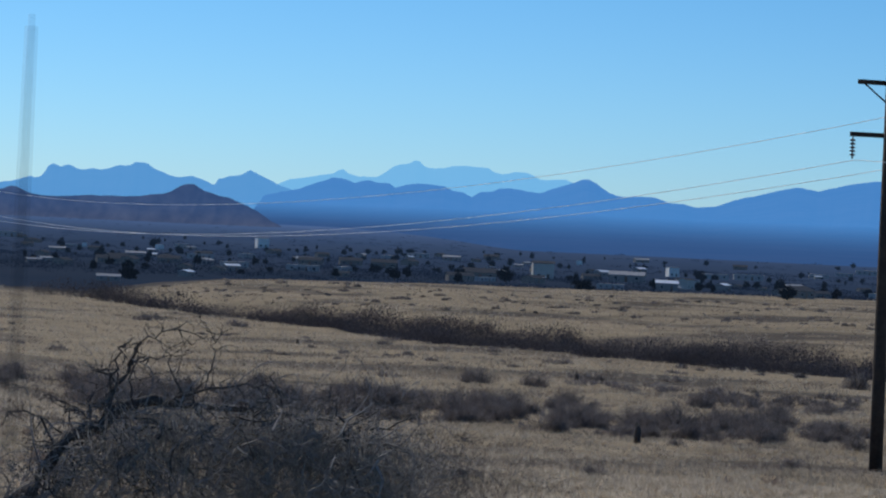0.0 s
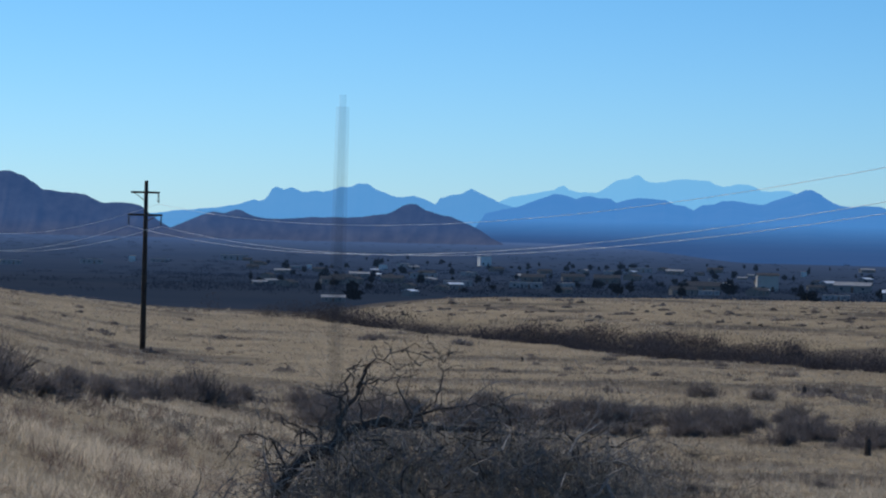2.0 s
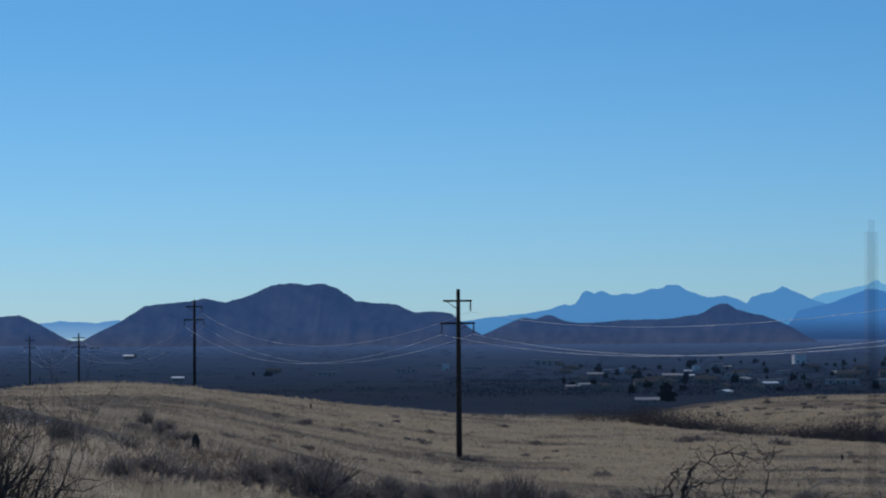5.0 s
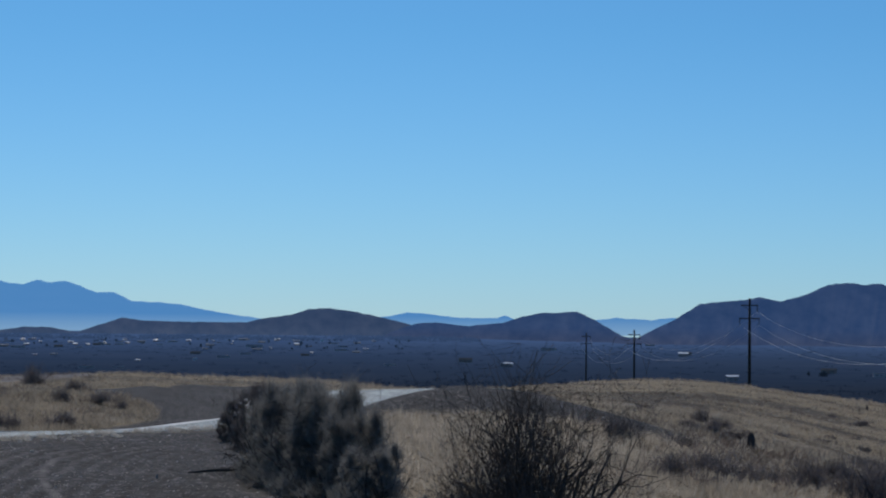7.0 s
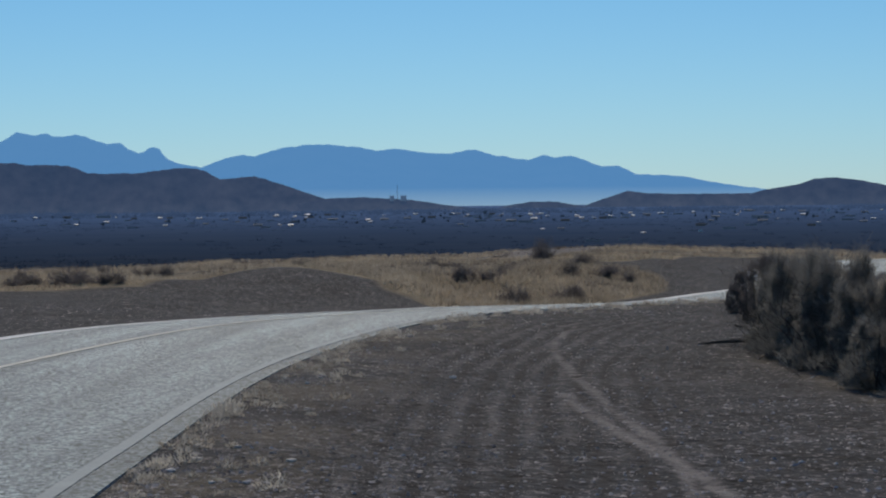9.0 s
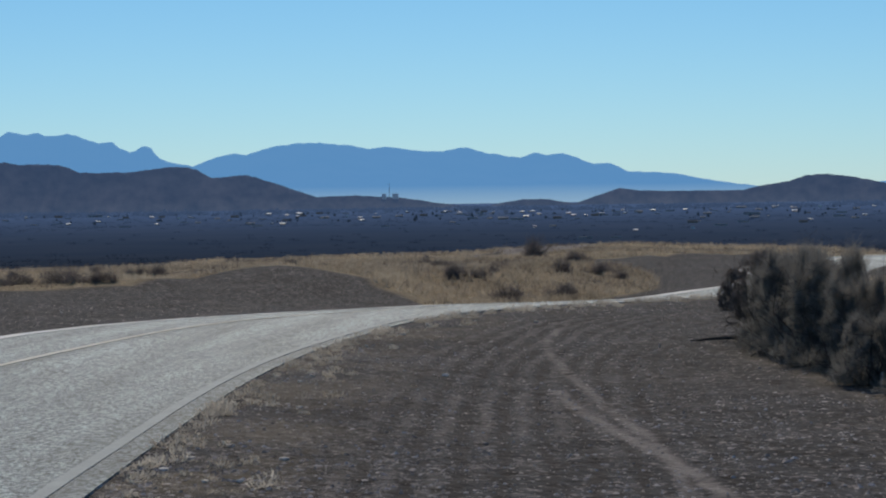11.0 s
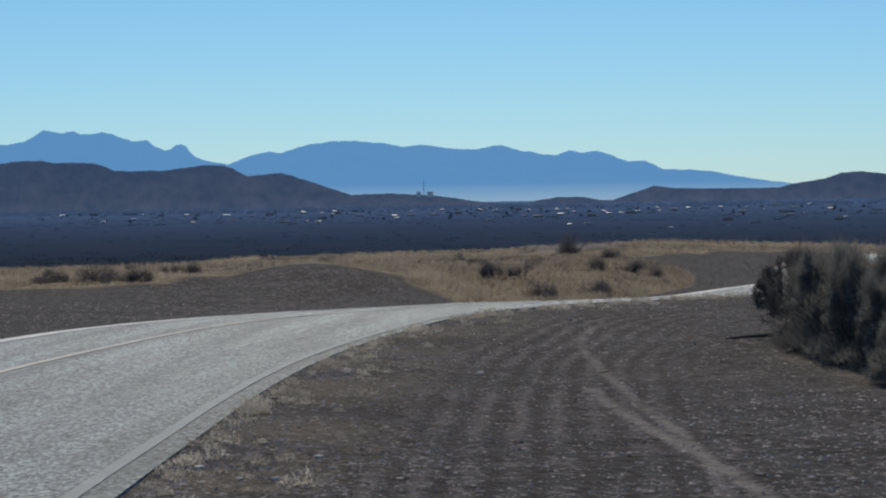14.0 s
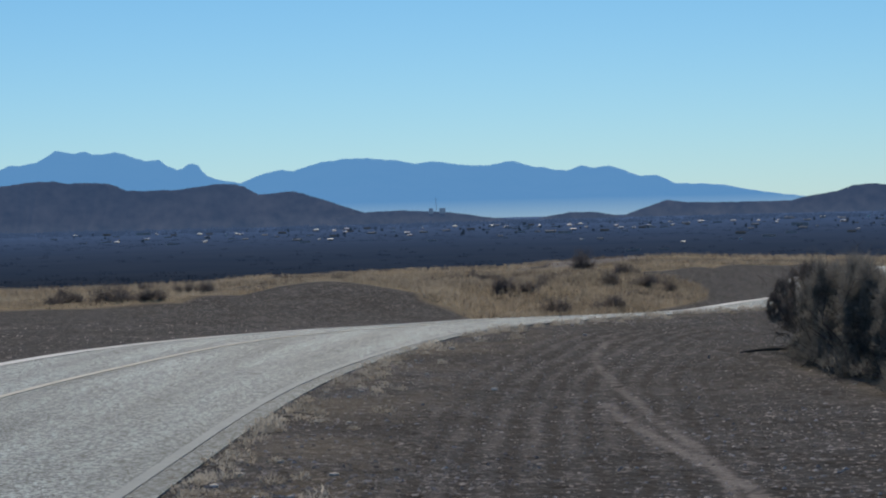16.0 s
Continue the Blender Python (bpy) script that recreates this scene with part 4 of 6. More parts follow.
# near shrubs on the gravel's edge
def leaning_mesquite():
    """The half-fallen mesquite: one thick leaning limb with broken spurs over a tangle of twigs."""
    rng = np.random.default_rng(7)
    az0, r0 = 6.0, 18.0
    bx, by = at(az0, r0)
    gz = ground_z(bx, by)

    def p(az, el, dr=0.0):
        q = toward(az, el, 1.0) - EYE
        q = EYE + q * ((r0 + dr) / math.hypot(q.x, q.y))
        return q - Vector((bx, by, gz))
    root = tagged(new("mesquite_tree"), "half-fallen leafless mesquite with a thick leaning limb and tangled twigs", "tree")
    root.location = (bx, by, gz)
    limb = [Vector((-0.75, -0.35, -0.1)), p(9.5, -7.6, -0.3), p(9.23, -6.67, -0.2), p(8.40, -5.61), p(7.42, -4.88), p(6.30, -4.45, 0.1), p(4.76, -4.45, 0.2), p(3.22, -4.58, 0.3), p(2.19, -4.80, 0.3)]
    girth = [0.085, 0.072, 0.062, 0.058, 0.052, 0.040, 0.026, 0.016, 0.005]
    pts, rad = [limb[0]], [girth[0]]
    for i in range(1, len(limb)):
        for t in (0.35, 0.7, 1.0):
            pts.append(limb[i - 1].lerp(limb[i], t) + Vector(rng.normal(0, 0.030, 3)))
            rad.append((girth[i - 1] + (girth[i] - girth[i - 1]) * t) * rng.uniform(0.68, 1.35))
    part("limb", tube_mesh("limb", pts, rad, BARK, 8), None, root)
    spurs = [([p(7.36, -4.87), p(7.05, -4.16), p(6.90, -3.77, 0.1), p(6.59, -3.06, 0.1)], 0.030, 0.013), ([p(7.36, -4.87), p(7.32, -4.30), p(7.15, -3.91, -0.1), p(7.09, -3.33, -0.1), p(6.87, -3.20, -0.1)], 0.019, 0.006),
             ([p(6.87, -3.64, 0.1), p(6.59, -3.15), p(6.12, -2.81), p(5.50, -2.84)], 0.012, 0.004), ([p(6.70, -3.55, 0.1), p(6.2, -3.42), p(5.84, -3.38)], 0.009, 0.003),
             ([p(5.6, -4.5, 0.2), p(5.1, -3.9, 0.2), p(4.94, -3.44, 0.2), p(4.94, -2.92, 0.2), p(5.23, -2.61, 0.2)], 0.010, 0.003), ([p(6.0, -4.45, 0.2), p(5.29, -4.22), p(4.40, -3.99), p(3.77, -3.90), p(3.23, -4.26)], 0.014, 0.005),
             ([p(8.40, -5.61), p(8.75, -4.9), p(9.3, -4.75), p(9.7, -5.2)], 0.014, 0.004), ([p(8.0, -5.4), p(8.1, -4.7), p(8.55, -4.35), p(8.9, -4.45)], 0.010, 0.003), ([p(7.6, -5.0), p(7.75, -4.5), p(7.6, -4.2)], 0.009, 0.003)]
    twigs = []
    for pts, ra, rb in spurs:
        fine = [pts[0]]
        for a, b in zip(pts, pts[1:]):
            fine += [a.lerp(b, t) + Vector(rng.normal(0, 0.016, 3)) for t in (0.33, 0.67, 1.0)]
        pts, ra, rb = fine, ra * 0.8, rb * 0.8
        for q in pts[2:]:
            grow(rng, q, (rng.normal(0, 1), rng.normal(0, 0.5), rng.normal(0.3, 0.7)), rng.uniform(0.08, 0.22), rb + 0.002, 1, twigs, [], 1.0, 0.8, 2, 3)
        n = len(pts)
        part("branch", tube_mesh("branch", pts, [ra + (rb - ra) * i / (n - 1) for i in range(n)], BARK, 6), None, root)
    part("side_growth", mesh_of("side_growth", *joined(twigs), BARK), None, root, "short crooked side twigs")
    out, tips = [], []
    for i in range(60):
        az = rng.uniform(1.2, 9.3)
        top = np.interp(az, [2.2, 4.8, 6.3, 7.4, 8.4, 9.4], [-4.7, -4.5, -4.5, -4.95, -5.65, -6.8])
        grow(rng, p(az, top - abs(rng.normal(0, 0.7)), rng.normal(-0.1, 0.25)), (rng.normal(0, 1), rng.normal(0, 0.5), rng.normal(0.1, 0.6)), rng.uniform(0.25, 0.6), rng.uniform(0.006, 0.014), 1, out, tips, 1.2, 0.9, 3, 7)
    part("bough", mesh_of("bough", *joined(out), BARK), None, root, "rough dark crooked boughs")
    out = []
    for i in range(380):
        az = rng.uniform(0.6, 8.7)
        top = np.interp(az, [1.4, 3.2, 4.8, 6.3, 7.4, 8.4, 8.6], [-5.0, -4.7, -4.55, -4.55, -5.0, -5.7, -6.0])
        b = p(az, top - abs(rng.normal(0, 1.1)) - 0.05, rng.normal(0, 0.45))
        grow(rng, b, (rng.normal(0, 1), rng.normal(0, 0.7), rng.normal(-0.1, 0.6)), rng.uniform(0.25, 0.55), rng.uniform(0.004, 0.010), 2, out, tips, 0.9, 0.8, 3, 4, 0.15)
    for i in range(26):
        az = rng.uniform(2.5, 9.4)
        top = np.interp(az, [2.5, 4.8, 6.3, 7.4, 8.4, 9.4], [-4.6, -4.45, -4.45, -4.9, -5.6, -6.8])
        grow(rng, p(az, top, 0.1), (rng.normal(0, 0.7), rng.normal(0, 0.4), 1), rng.uniform(0.15, 0.32), 0.007, 1, out, tips, 0.9, 0.7, 3, 4)
    for k in range(22):                                     # arching shoots at the foot of the limb
        az = rng.uniform(8.2, 11.3) if k < 15 else rng.uniform(2.0, 8.0)
        top = -6.9 if k < 15 else np.interp(az, [2.2, 4.8, 6.3, 8.4], [-4.8, -4.6, -4.6, -5.7])
        d, q, pts = Vector((rng.normal(0, 0.5), rng.normal(0, 0.3), 1.0)).normalized(), p(az, top, rng.normal(0, 0.2)), []
        turn = Vector((rng.choice([-1, 1]) * rng.uniform(0.25, 0.5), rng.normal(0, 0.1), -0.22))
        for j in range(int(rng.integers(6, 11))):
            pts.append(q.copy())
            q = q + d * rng.uniform(0.05, 0.085)
            d = (d + turn * 0.55 + Vector(rng.normal(0, 0.22, 3))).normalized()
        out.append(tube(pts, [0.0075 * (1 - 0.7 * j / len(pts)) for j in range(len(pts))], 4))
    part("tangle", mesh_of("tangle", *joined(out), TANGLE), None, root, "tangle of thin grey twigs")
    part("foliage", tri_mesh("foliage", leaf_quads(rng, [q for i, q in tips], 2, 0.05, 0.010), 4, SCRUB), None, root, "sparse withered leaves")
    lumps = []
    for az in np.arange(0.0, 8.6, 0.35):
        top = np.interp(az, [0, 1.4, 3.2, 4.8, 6.3, 7.4, 8.4, 8.6], [-5.5, -5.1, -4.85, -4.75, -4.75, -5.2, -5.9, -6.2])
        for k in range(4):
            q = p(az, top - 0.35 - 0.55 * k, rng.normal(0, 0.3))
            lumps.append((q.x, q.y, max(q.z, -0.05), rng.uniform(0.18, 0.32), rng.uniform(0.16, 0.3)))
    part("brushwood", tri_mesh("brushwood", brush(rng, lumps, 40, 0.9, 0.0032), 3, PALE_BRUSH), None, root, "dense mass of fine dry twigs")
    return root


PALE_BRUSH = island_material("pale_dry_twigs", (0.20, 0.187, 0.170), (0.40, 0.375, 0.34), translucent=0.35)
leaning_mesquite()
TWIGLEAF = island_material("withered_leaf", (0.035, 0.030, 0.028), (0.10, 0.084, 0.074), translucent=0.1)
def ragged_bush(label, seed, height, width, lumps, twigs, leaf_mat):
    """A wide soft bush of crossing fine twigs, open and ragged at its rim."""
    rng = np.random.default_rng(seed)
    out, tips = [], []
    for i in range(26):
        a, lean = rng.uniform(0, 6.28), rng.uniform(0.2, 1.1) * width / height
        grow(rng, (0.12 * width * math.cos(a), 0.12 * width * math.sin(a), -0.06), (math.cos(a) * lean, math.sin(a) * lean, 1.0),
             height * rng.uniform(0.5, 0.85), 0.014, 2, out, tips, 0.6, 0.7, 3, 4)
    keep = [o for o in out if max(q[2] for q in o[0]) < height * 1.12 and max(math.hypot(q[0], q[1]) for q in o[0]) < width * 0.62]
    root = new("evergreen_bush", mesh_of("evergreen_bush", *joined(keep), BARK))
    rows = []
    for k in range(lumps):
        a, o, z = rng.uniform(0, 6.28), width * 0.42 * rng.random() ** 0.6, height * rng.uniform(0.0, 0.78)
        f = 1 - 0.5 * z / height
        rows.append((math.cos(a) * o * f, math.sin(a) * o * f, z, width * rng.uniform(0.07, 0.20) * f, height * rng.uniform(0.10, 0.24)))
    part("foliage", tri_mesh("foliage", np.concatenate([brush(rng, rows, twigs, 0.45, 0.0040), brush(rng, rows, twigs // 2, 1.5, 0.0022)]), 3, leaf_mat), None, root)
    return tagged(root, label, "shrub", "bushes at the edge of the gravel")


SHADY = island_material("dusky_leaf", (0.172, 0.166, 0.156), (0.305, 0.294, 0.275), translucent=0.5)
bare = shrub("bare_bush", "tall bare dark-twigged bush at the edge of the gravel", 21, 1.75, 2.0, 34, 3, 3, 2, TWIGLEAF, 0.010, twig_mat=BARK, rad=0.030, fine=520, fine_mat=SCRUB, fine_w=0.0035)
put(bare, *at(23.0, 20.6), 0.3, (1.14, 1.14, 1.02))
put_copy(bare, *at(24.3, 21.6), 2.3, (0.42, 0.42, 0.42))
brown = ragged_bush("open brownish bush with bare twig tips on gravel", 41, 1.25, 1.15, 36, 150, BRUSH)
put(brown, *at(28.95, 32.6), 0.4)
dense = ragged_bush("dense dark evergreen bush at the edge of the gravel", 42, 1.40, 1.45, 56, 170, SHADY)
put(dense, *at(27.45, 28.2), 1.2)
for az, r, turn, k, h in ((28.25, 30.2, 3.4, 0.95, 0.92), (27.85, 29.3, 5.1, 0.9, 0.98), (26.95, 26.9, 0.6, 0.85, 0.8), (28.6, 31.4, 2.0, 0.8, 0.85)):
    put_copy(dense, *at(az, r), turn, (k, k, h))
round_one = ragged_bush("low rounded dark bush beside taller bushes", 43, 0.85, 1.05, 44, 150, SHADY)
put(round_one, *at(26.55, 25.2), 0.0)
for az, r, turn, sx, sz in ((25.6, 23.6, 1.0, 0.75, 0.42), (24.9, 22.6, 2.2, 0.7, 0.42), (24.2, 21.9, 4.0, 0.7, 0.5), (27.0, 26.8, 5.0, 0.8, 0.75)):
    put_copy(round_one, *at(az, r), turn, (sx, sx, sz))
for az, r, turn, sx in ((29.75, 41.0, 1.0, 0.42), (29.4, 38.5, 2.0, 0.36), (29.55, 47.0, 0.4, 0.5)):
    put_copy(brown, *at(az, r), turn, (sx, sx, sx * 0.9))
q = ground_at(30.0, -3.34)
stick = tagged(new("fallen_branch", tube_mesh("fallen_branch", [(-0.34, 0.02, 0.02), (-0.12, 0, 0.045), (0.1, -0.02, 0.06), (0.32, 0.03, 0.05)], [0.010, 0.018, 0.024, 0.012], BARK, 6)), "dark dead branch lying on the gravel by a bush", "branch")
put(stick, *q, radians(30))
tall = shrub("bare_bush", "tall thin grey-twigged bush beside a fallen mesquite", 25, 2.1, 1.7, 34, 3, 3, 1, TWIGLEAF, 0.010, rad=0.016, fine=240, fine_mat=PALE_BRUSH, fine_w=0.004, fine_l=0.3)
put(tall, *at(0.9, 19.5), 0.0, 0.97)
for k, (az, r, s) in enumerate(((2.2, 18.8, 0.95), (-0.5, 20.0, 0.9), (-1.7, 20.5, 0.85), (3.6, 19.2, 0.9), (-0.9, 18.2, 0.72), (11.2, 17.6, 0.5))):
    put_copy(tall, *at(az, r), 1 + k * 1.3, s)

# shrubs over the grassland
FIELD = [(1.07, -3.63, 0.62), (-0.93, -3.69, 0.8), (-2.28, -3.67, 0.9), (-4.34, -3.71, 0.6), (-6.58, -3.85, 0.8), (-8.81, -3.99, 0.8), (6.56, -4.21, 0.9), (7.58, -4.18, 0.9), (9.61, -4.03, 0.7),
         (-2.46, -4.71, 0.8), (-2.90, -3.14, 0.6), (8.57, -3.35, 0.6), (6.64, -2.55, 0.8), (4.59, -2.65, 0.8), (0.98, -2.81, 0.6), (-5.53, -4.48, 0.9), (-7.42, -4.13, 0.8), (-0.39, -4.48, 0.9),
         (0.66, -4.28, 0.8), (1.70, -4.07, 0.8), (-8.26, -3.06, 1.0), (-9.53, -3.37, 1.0), (-6.73, -2.89, 1.0)]
FIELD2 = [(14.87, -3.63, 0.9), (10.64, -4.01, 1.1), (12.82, -3.85, 0.8), (11.37, -3.00, 0.8), (7.42, -4.14, 0.9), (12.72, -2.53, 0.6), (6.68, -2.58, 0.9), (16.65, -3.46, 0.7), (9.37, -3.21, 0.5), (8.59, -3.33, 0.6),
          (18.30, -3.37, 0.8), (14.71, -3.52, 0.9), (10.86, -3.67, 0.9), (12.64, -2.58, 0.6), (11.62, -2.96, 0.8), (18.93, -2.09, 0.8), (8.68, -3.35, 0.7), (16.24, -2.49, 0.6), (15.47, -2.11, 0.7), (20.21, -1.82, 0.6), (13.28, -2.00, 0.6)]
LEFT = [(44.69, -1.79, 0.8), (39.33, -1.64, 0.7), (38.24, -1.78, 0.3), (36.18, -1.54, 0.5), (34.70, -2.37, 0.6), (33.61, -2.30, 0.6), (33.99, -1.34, 1.0), (43.87, -1.80, 0.5), (40.30, -1.58, 0.4), (42.47, -1.85, 0.3),
        (32.96, -1.51, 0.6), (31.16, -1.53, 0.7), (42.98, -1.66, 0.3), (41.20, -1.81, 0.3), (32.3, -1.75, 0.5)]
def field_shrub(label, seed, h, w, lumps):
    """A soft round shrub: a few stems under a dome of fine twigs."""
    rng = np.random.default_rng(seed)
    out = []
    for k in range(9):
        a, l = rng.uniform(0, 6.28), rng.uniform(0.2, 0.9) * w / h
        grow(rng, (0.1 * math.cos(a), 0.1 * math.sin(a), -0.1), (math.cos(a) * l, math.sin(a) * l, 1), h * rng.uniform(0.5, 0.8), 0.022, 1, out, [], 0.4, 0.5, 2, 3)
    root = new("desert_shrub", mesh_of("desert_shrub", *joined(out), TWIG))
    part("brushwood", tri_mesh("brushwood", brush(rng, dome_lumps(rng, h, w, lumps), 170, 0.5, 0.010), 3, BRUSH), None, root)
    return tagged(root, label, "shrub", "shrubs over the grassland")


KINDS = [field_shrub("round dark leafless desert shrub in dry grass", 31, 1.4, 1.9, 4), field_shrub("spreading grey-twigged desert shrub in dry grass", 32, 1.1, 2.3, 6), field_shrub("low dense dark desert shrub in dry grass", 33, 0.9, 1.8, 4)]
rng = np.random.default_rng(5)
BIG3 = [(15.2, -3.82, 0.95), (14.6, -3.86, 0.9), (13.9, -3.80, 0.8), (12.95, -3.98, 0.7), (11.6, -4.09, 0.8), (11.0, -4.05, 0.95), (10.3, -4.07, 1.0), (9.6, -4.03, 0.85), (12.2, -4.0, 0.5)]
spots = [(*ground_at(az, el), s * 1.05) for az, el, s in FIELD] + [(*ground_at(az, el), s * 0.72) for az, el, s in FIELD2] + [(*ground_at(az, el), s * 0.8) for az, el, s in BIG3] + [(*ground_at(az, el), s * 0.72) for az, el, s in LEFT]
# bands of shrubs along the folds of the ground: azimuths, elevations, how many, sizes
BANDS = ((-3.8, 8.3, -4.6, -4.05, 150, 0.35, 0.8), (-9.6, -3.5, -4.75, -4.25, 70, 0.35, 0.75), (-5.4, -3.0, -3.65, -3.4, 16, 0.3, 0.6), (-9.5, -6.0, -4.0, -3.55, 40, 0.3, 0.6), (9.0, 15.8, -4.1, -3.75, 22, 0.3, 0.6), (10, 20, -3.6, -3.2, 18, 0.2, 0.4),
         (-9, 5, -3.3, -2.7, 40, 0.25, 0.5), (-10, 6.3, -2.05, -1.56, 120, 0.25, 0.55), (8, 22, -3.0, -1.9, 30, 0.25, 0.5), (30, 46, -1.9, -1.3, 60, 0.15, 0.4))
for az0, az1, el0, el1, n, s0, s1 in BANDS:
    spots += [(*ground_at(rng.uniform(az0, az1), rng.uniform(el0, el1)), rng.uniform(s0, s1)) for k in range(n)]
for k in range(70):
    az, r = rng.uniform(-11, 46), math.exp(rng.uniform(math.log(50), math.log(250)))
    if az < 22 or (r < 150 and rng.random() < 0.4):
        spots.append((*at(az, r), rng.uniform(0.15, 0.4)))
spots = sorted((q for q in spots if gravel_mask(np.array([q[0]]), np.array([q[1]]))[0] < 0.3), key=lambda q: math.hypot(q[0], q[1]) / (0.3 + q[2]))
for i, (x, y, s) in enumerate(spots[:285]):
    sc = (s * rng.uniform(1.0, 1.5), s * rng.uniform(1.0, 1.5), s * rng.uniform(0.85, 1.1))
    if i < 3:
        put(KINDS[i], x, y, rng.uniform(0, 6), sc)
    else:
        put_copy(KINDS[i % 3], x, y, rng.uniform(0, 6), sc)
rows = []
for x, y, s in spots[285:]:
    for k in range(4):
        rows.append((x + rng.normal(0, 0.5) * s, y + rng.normal(0, 0.5) * s, ground_z(x, y) - 0.05, s * rng.uniform(0.5, 1.1), s * rng.uniform(0.35, 0.75)))
rows = np.array(rows)
tagged(new("far_shrubs", tri_mesh("far_shrubs", brush(rng, rows, 70, 0.5, 0.00022 * np.hypot(rows[:, 0], rows[:, 1])), 3, BRUSH)), "many small dark shrubs over the far grassy slopes", "shrubs", kind="stuff")


def scatter(n, az0, az1, r0, r1, seed, keep=None):
    r = np.random.default_rng(seed)
    az, rr = r.uniform(az0, az1, n), np.exp(r.uniform(math.log(r0), math.log(r1), n))
    x, y = -rr * np.sin(np.radians(az)), rr * np.cos(np.radians(az))
    if keep is not None:
        m = keep(x, y, az, rr, r)
        x, y = x[m], y[m]
    return np.stack([x, y, land(x, y)], 1)


def in_wash(x, y, az, rr, r):
    e = np.interp(az, EDGE_AZ, EDGE_R) + 4 * fractal(x / 9, y / 9, 61)
    lo, hi = e + 2, e + 6 + 32 * (1 - sstep(1.0, 9.5, az)) + 10 * fractal(x / 14, y / 14, 62)
    return (rr > lo) & (rr < hi) & (az < 11)


DRY_WEED = island_material("brown_dry_weed", (0.150, 0.118, 0.096), (0.300, 0.248, 0.205), translucent=0.35)
# leaf colour half mixed with blue emission, painting in the distance haze
FAR_LEAF = haze_material("far_leaf_air", (0.050, 0.110, 0.240), (0.014, 0.016, 0.017), (0.055, 0.058, 0.058), 0.5, 0.05, foot=(0.006, 0.011, 0.021), z0=450.0, z1=4600.0, by_distance=True)


# scrub colour under painted haze: emission that grows with distance
SCRUB_AIR = haze_material("far_scrub_air", (0.070, 0.135, 0.300), (0.016, 0.016, 0.017), (0.052, 0.049, 0.046), 0.40, 0.02, foot=(0.011, 0.021, 0.047), z0=520.0, z1=3100.0, by_distance=True)


def brush_stuff(name, label, pts, radius, height, n, length, mat, seed, width=0.00021):
    """Many soft lumps of fine twigs joined into one sheet of scrub."""
    r = np.random.default_rng(seed)
    k = r.uniform(0.6, 1.2, len(pts)) * (0.85 + 0.4 * fractal(pts[:, 0] / 9, pts[:, 1] / 9, seed))
    rows = np.column_stack([pts[:, :2], pts[:, 2] - 0.05, radius * k, height * k])
    me = tri_mesh(name, brush(r, rows, n, length, width * np.hypot(pts[:, 0], pts[:, 1])), 3, mat)
    return tagged(new(name, me), label, "scrub", kind="stuff")


brush_stuff("wash_scrub", "dense dark thicket filling a dry wash", scatter(14000, -13, 11, 145, 300, 71, in_wash), 1.8, 2.0, 200, 0.09, THICKET, 72, 0.00013)
brush_stuff("low_scrub", "small dark weeds and low scrub through the dry grass",
            scatter(19000, -12, 47, 45, 300, 73, lambda x, y, az, rr, r: (gravel_mask(x, y) < 0.1) & (rr < np.interp(az, CREST_AZ, CREST_R) + 15) & (fractal(x / 11, y / 7, 31) > r.uniform(-0.35, 0.4, len(x)))), 0.75, 0.24, 26, 0.6, DRY_WEED, 74)
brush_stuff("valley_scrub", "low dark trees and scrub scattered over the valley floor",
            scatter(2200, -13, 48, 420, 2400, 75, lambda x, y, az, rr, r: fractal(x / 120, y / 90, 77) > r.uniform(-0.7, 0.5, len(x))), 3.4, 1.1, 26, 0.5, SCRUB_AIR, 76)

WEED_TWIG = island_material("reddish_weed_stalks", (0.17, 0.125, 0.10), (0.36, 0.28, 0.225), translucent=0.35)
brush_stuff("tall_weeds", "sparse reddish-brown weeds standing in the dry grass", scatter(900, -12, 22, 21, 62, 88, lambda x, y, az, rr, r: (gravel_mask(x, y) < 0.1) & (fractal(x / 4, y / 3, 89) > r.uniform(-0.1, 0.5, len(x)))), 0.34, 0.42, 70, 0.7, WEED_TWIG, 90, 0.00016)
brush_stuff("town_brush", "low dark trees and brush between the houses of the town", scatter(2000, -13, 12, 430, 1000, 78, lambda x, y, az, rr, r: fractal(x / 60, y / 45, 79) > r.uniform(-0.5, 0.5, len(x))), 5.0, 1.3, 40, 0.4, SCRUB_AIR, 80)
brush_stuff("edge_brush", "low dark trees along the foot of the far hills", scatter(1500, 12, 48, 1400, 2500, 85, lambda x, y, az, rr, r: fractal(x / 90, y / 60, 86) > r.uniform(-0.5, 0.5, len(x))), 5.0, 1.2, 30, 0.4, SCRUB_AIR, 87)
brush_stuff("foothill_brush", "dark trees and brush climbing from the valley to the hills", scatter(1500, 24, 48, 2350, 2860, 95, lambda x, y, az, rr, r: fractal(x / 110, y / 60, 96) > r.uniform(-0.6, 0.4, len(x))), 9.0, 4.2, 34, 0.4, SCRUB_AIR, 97)


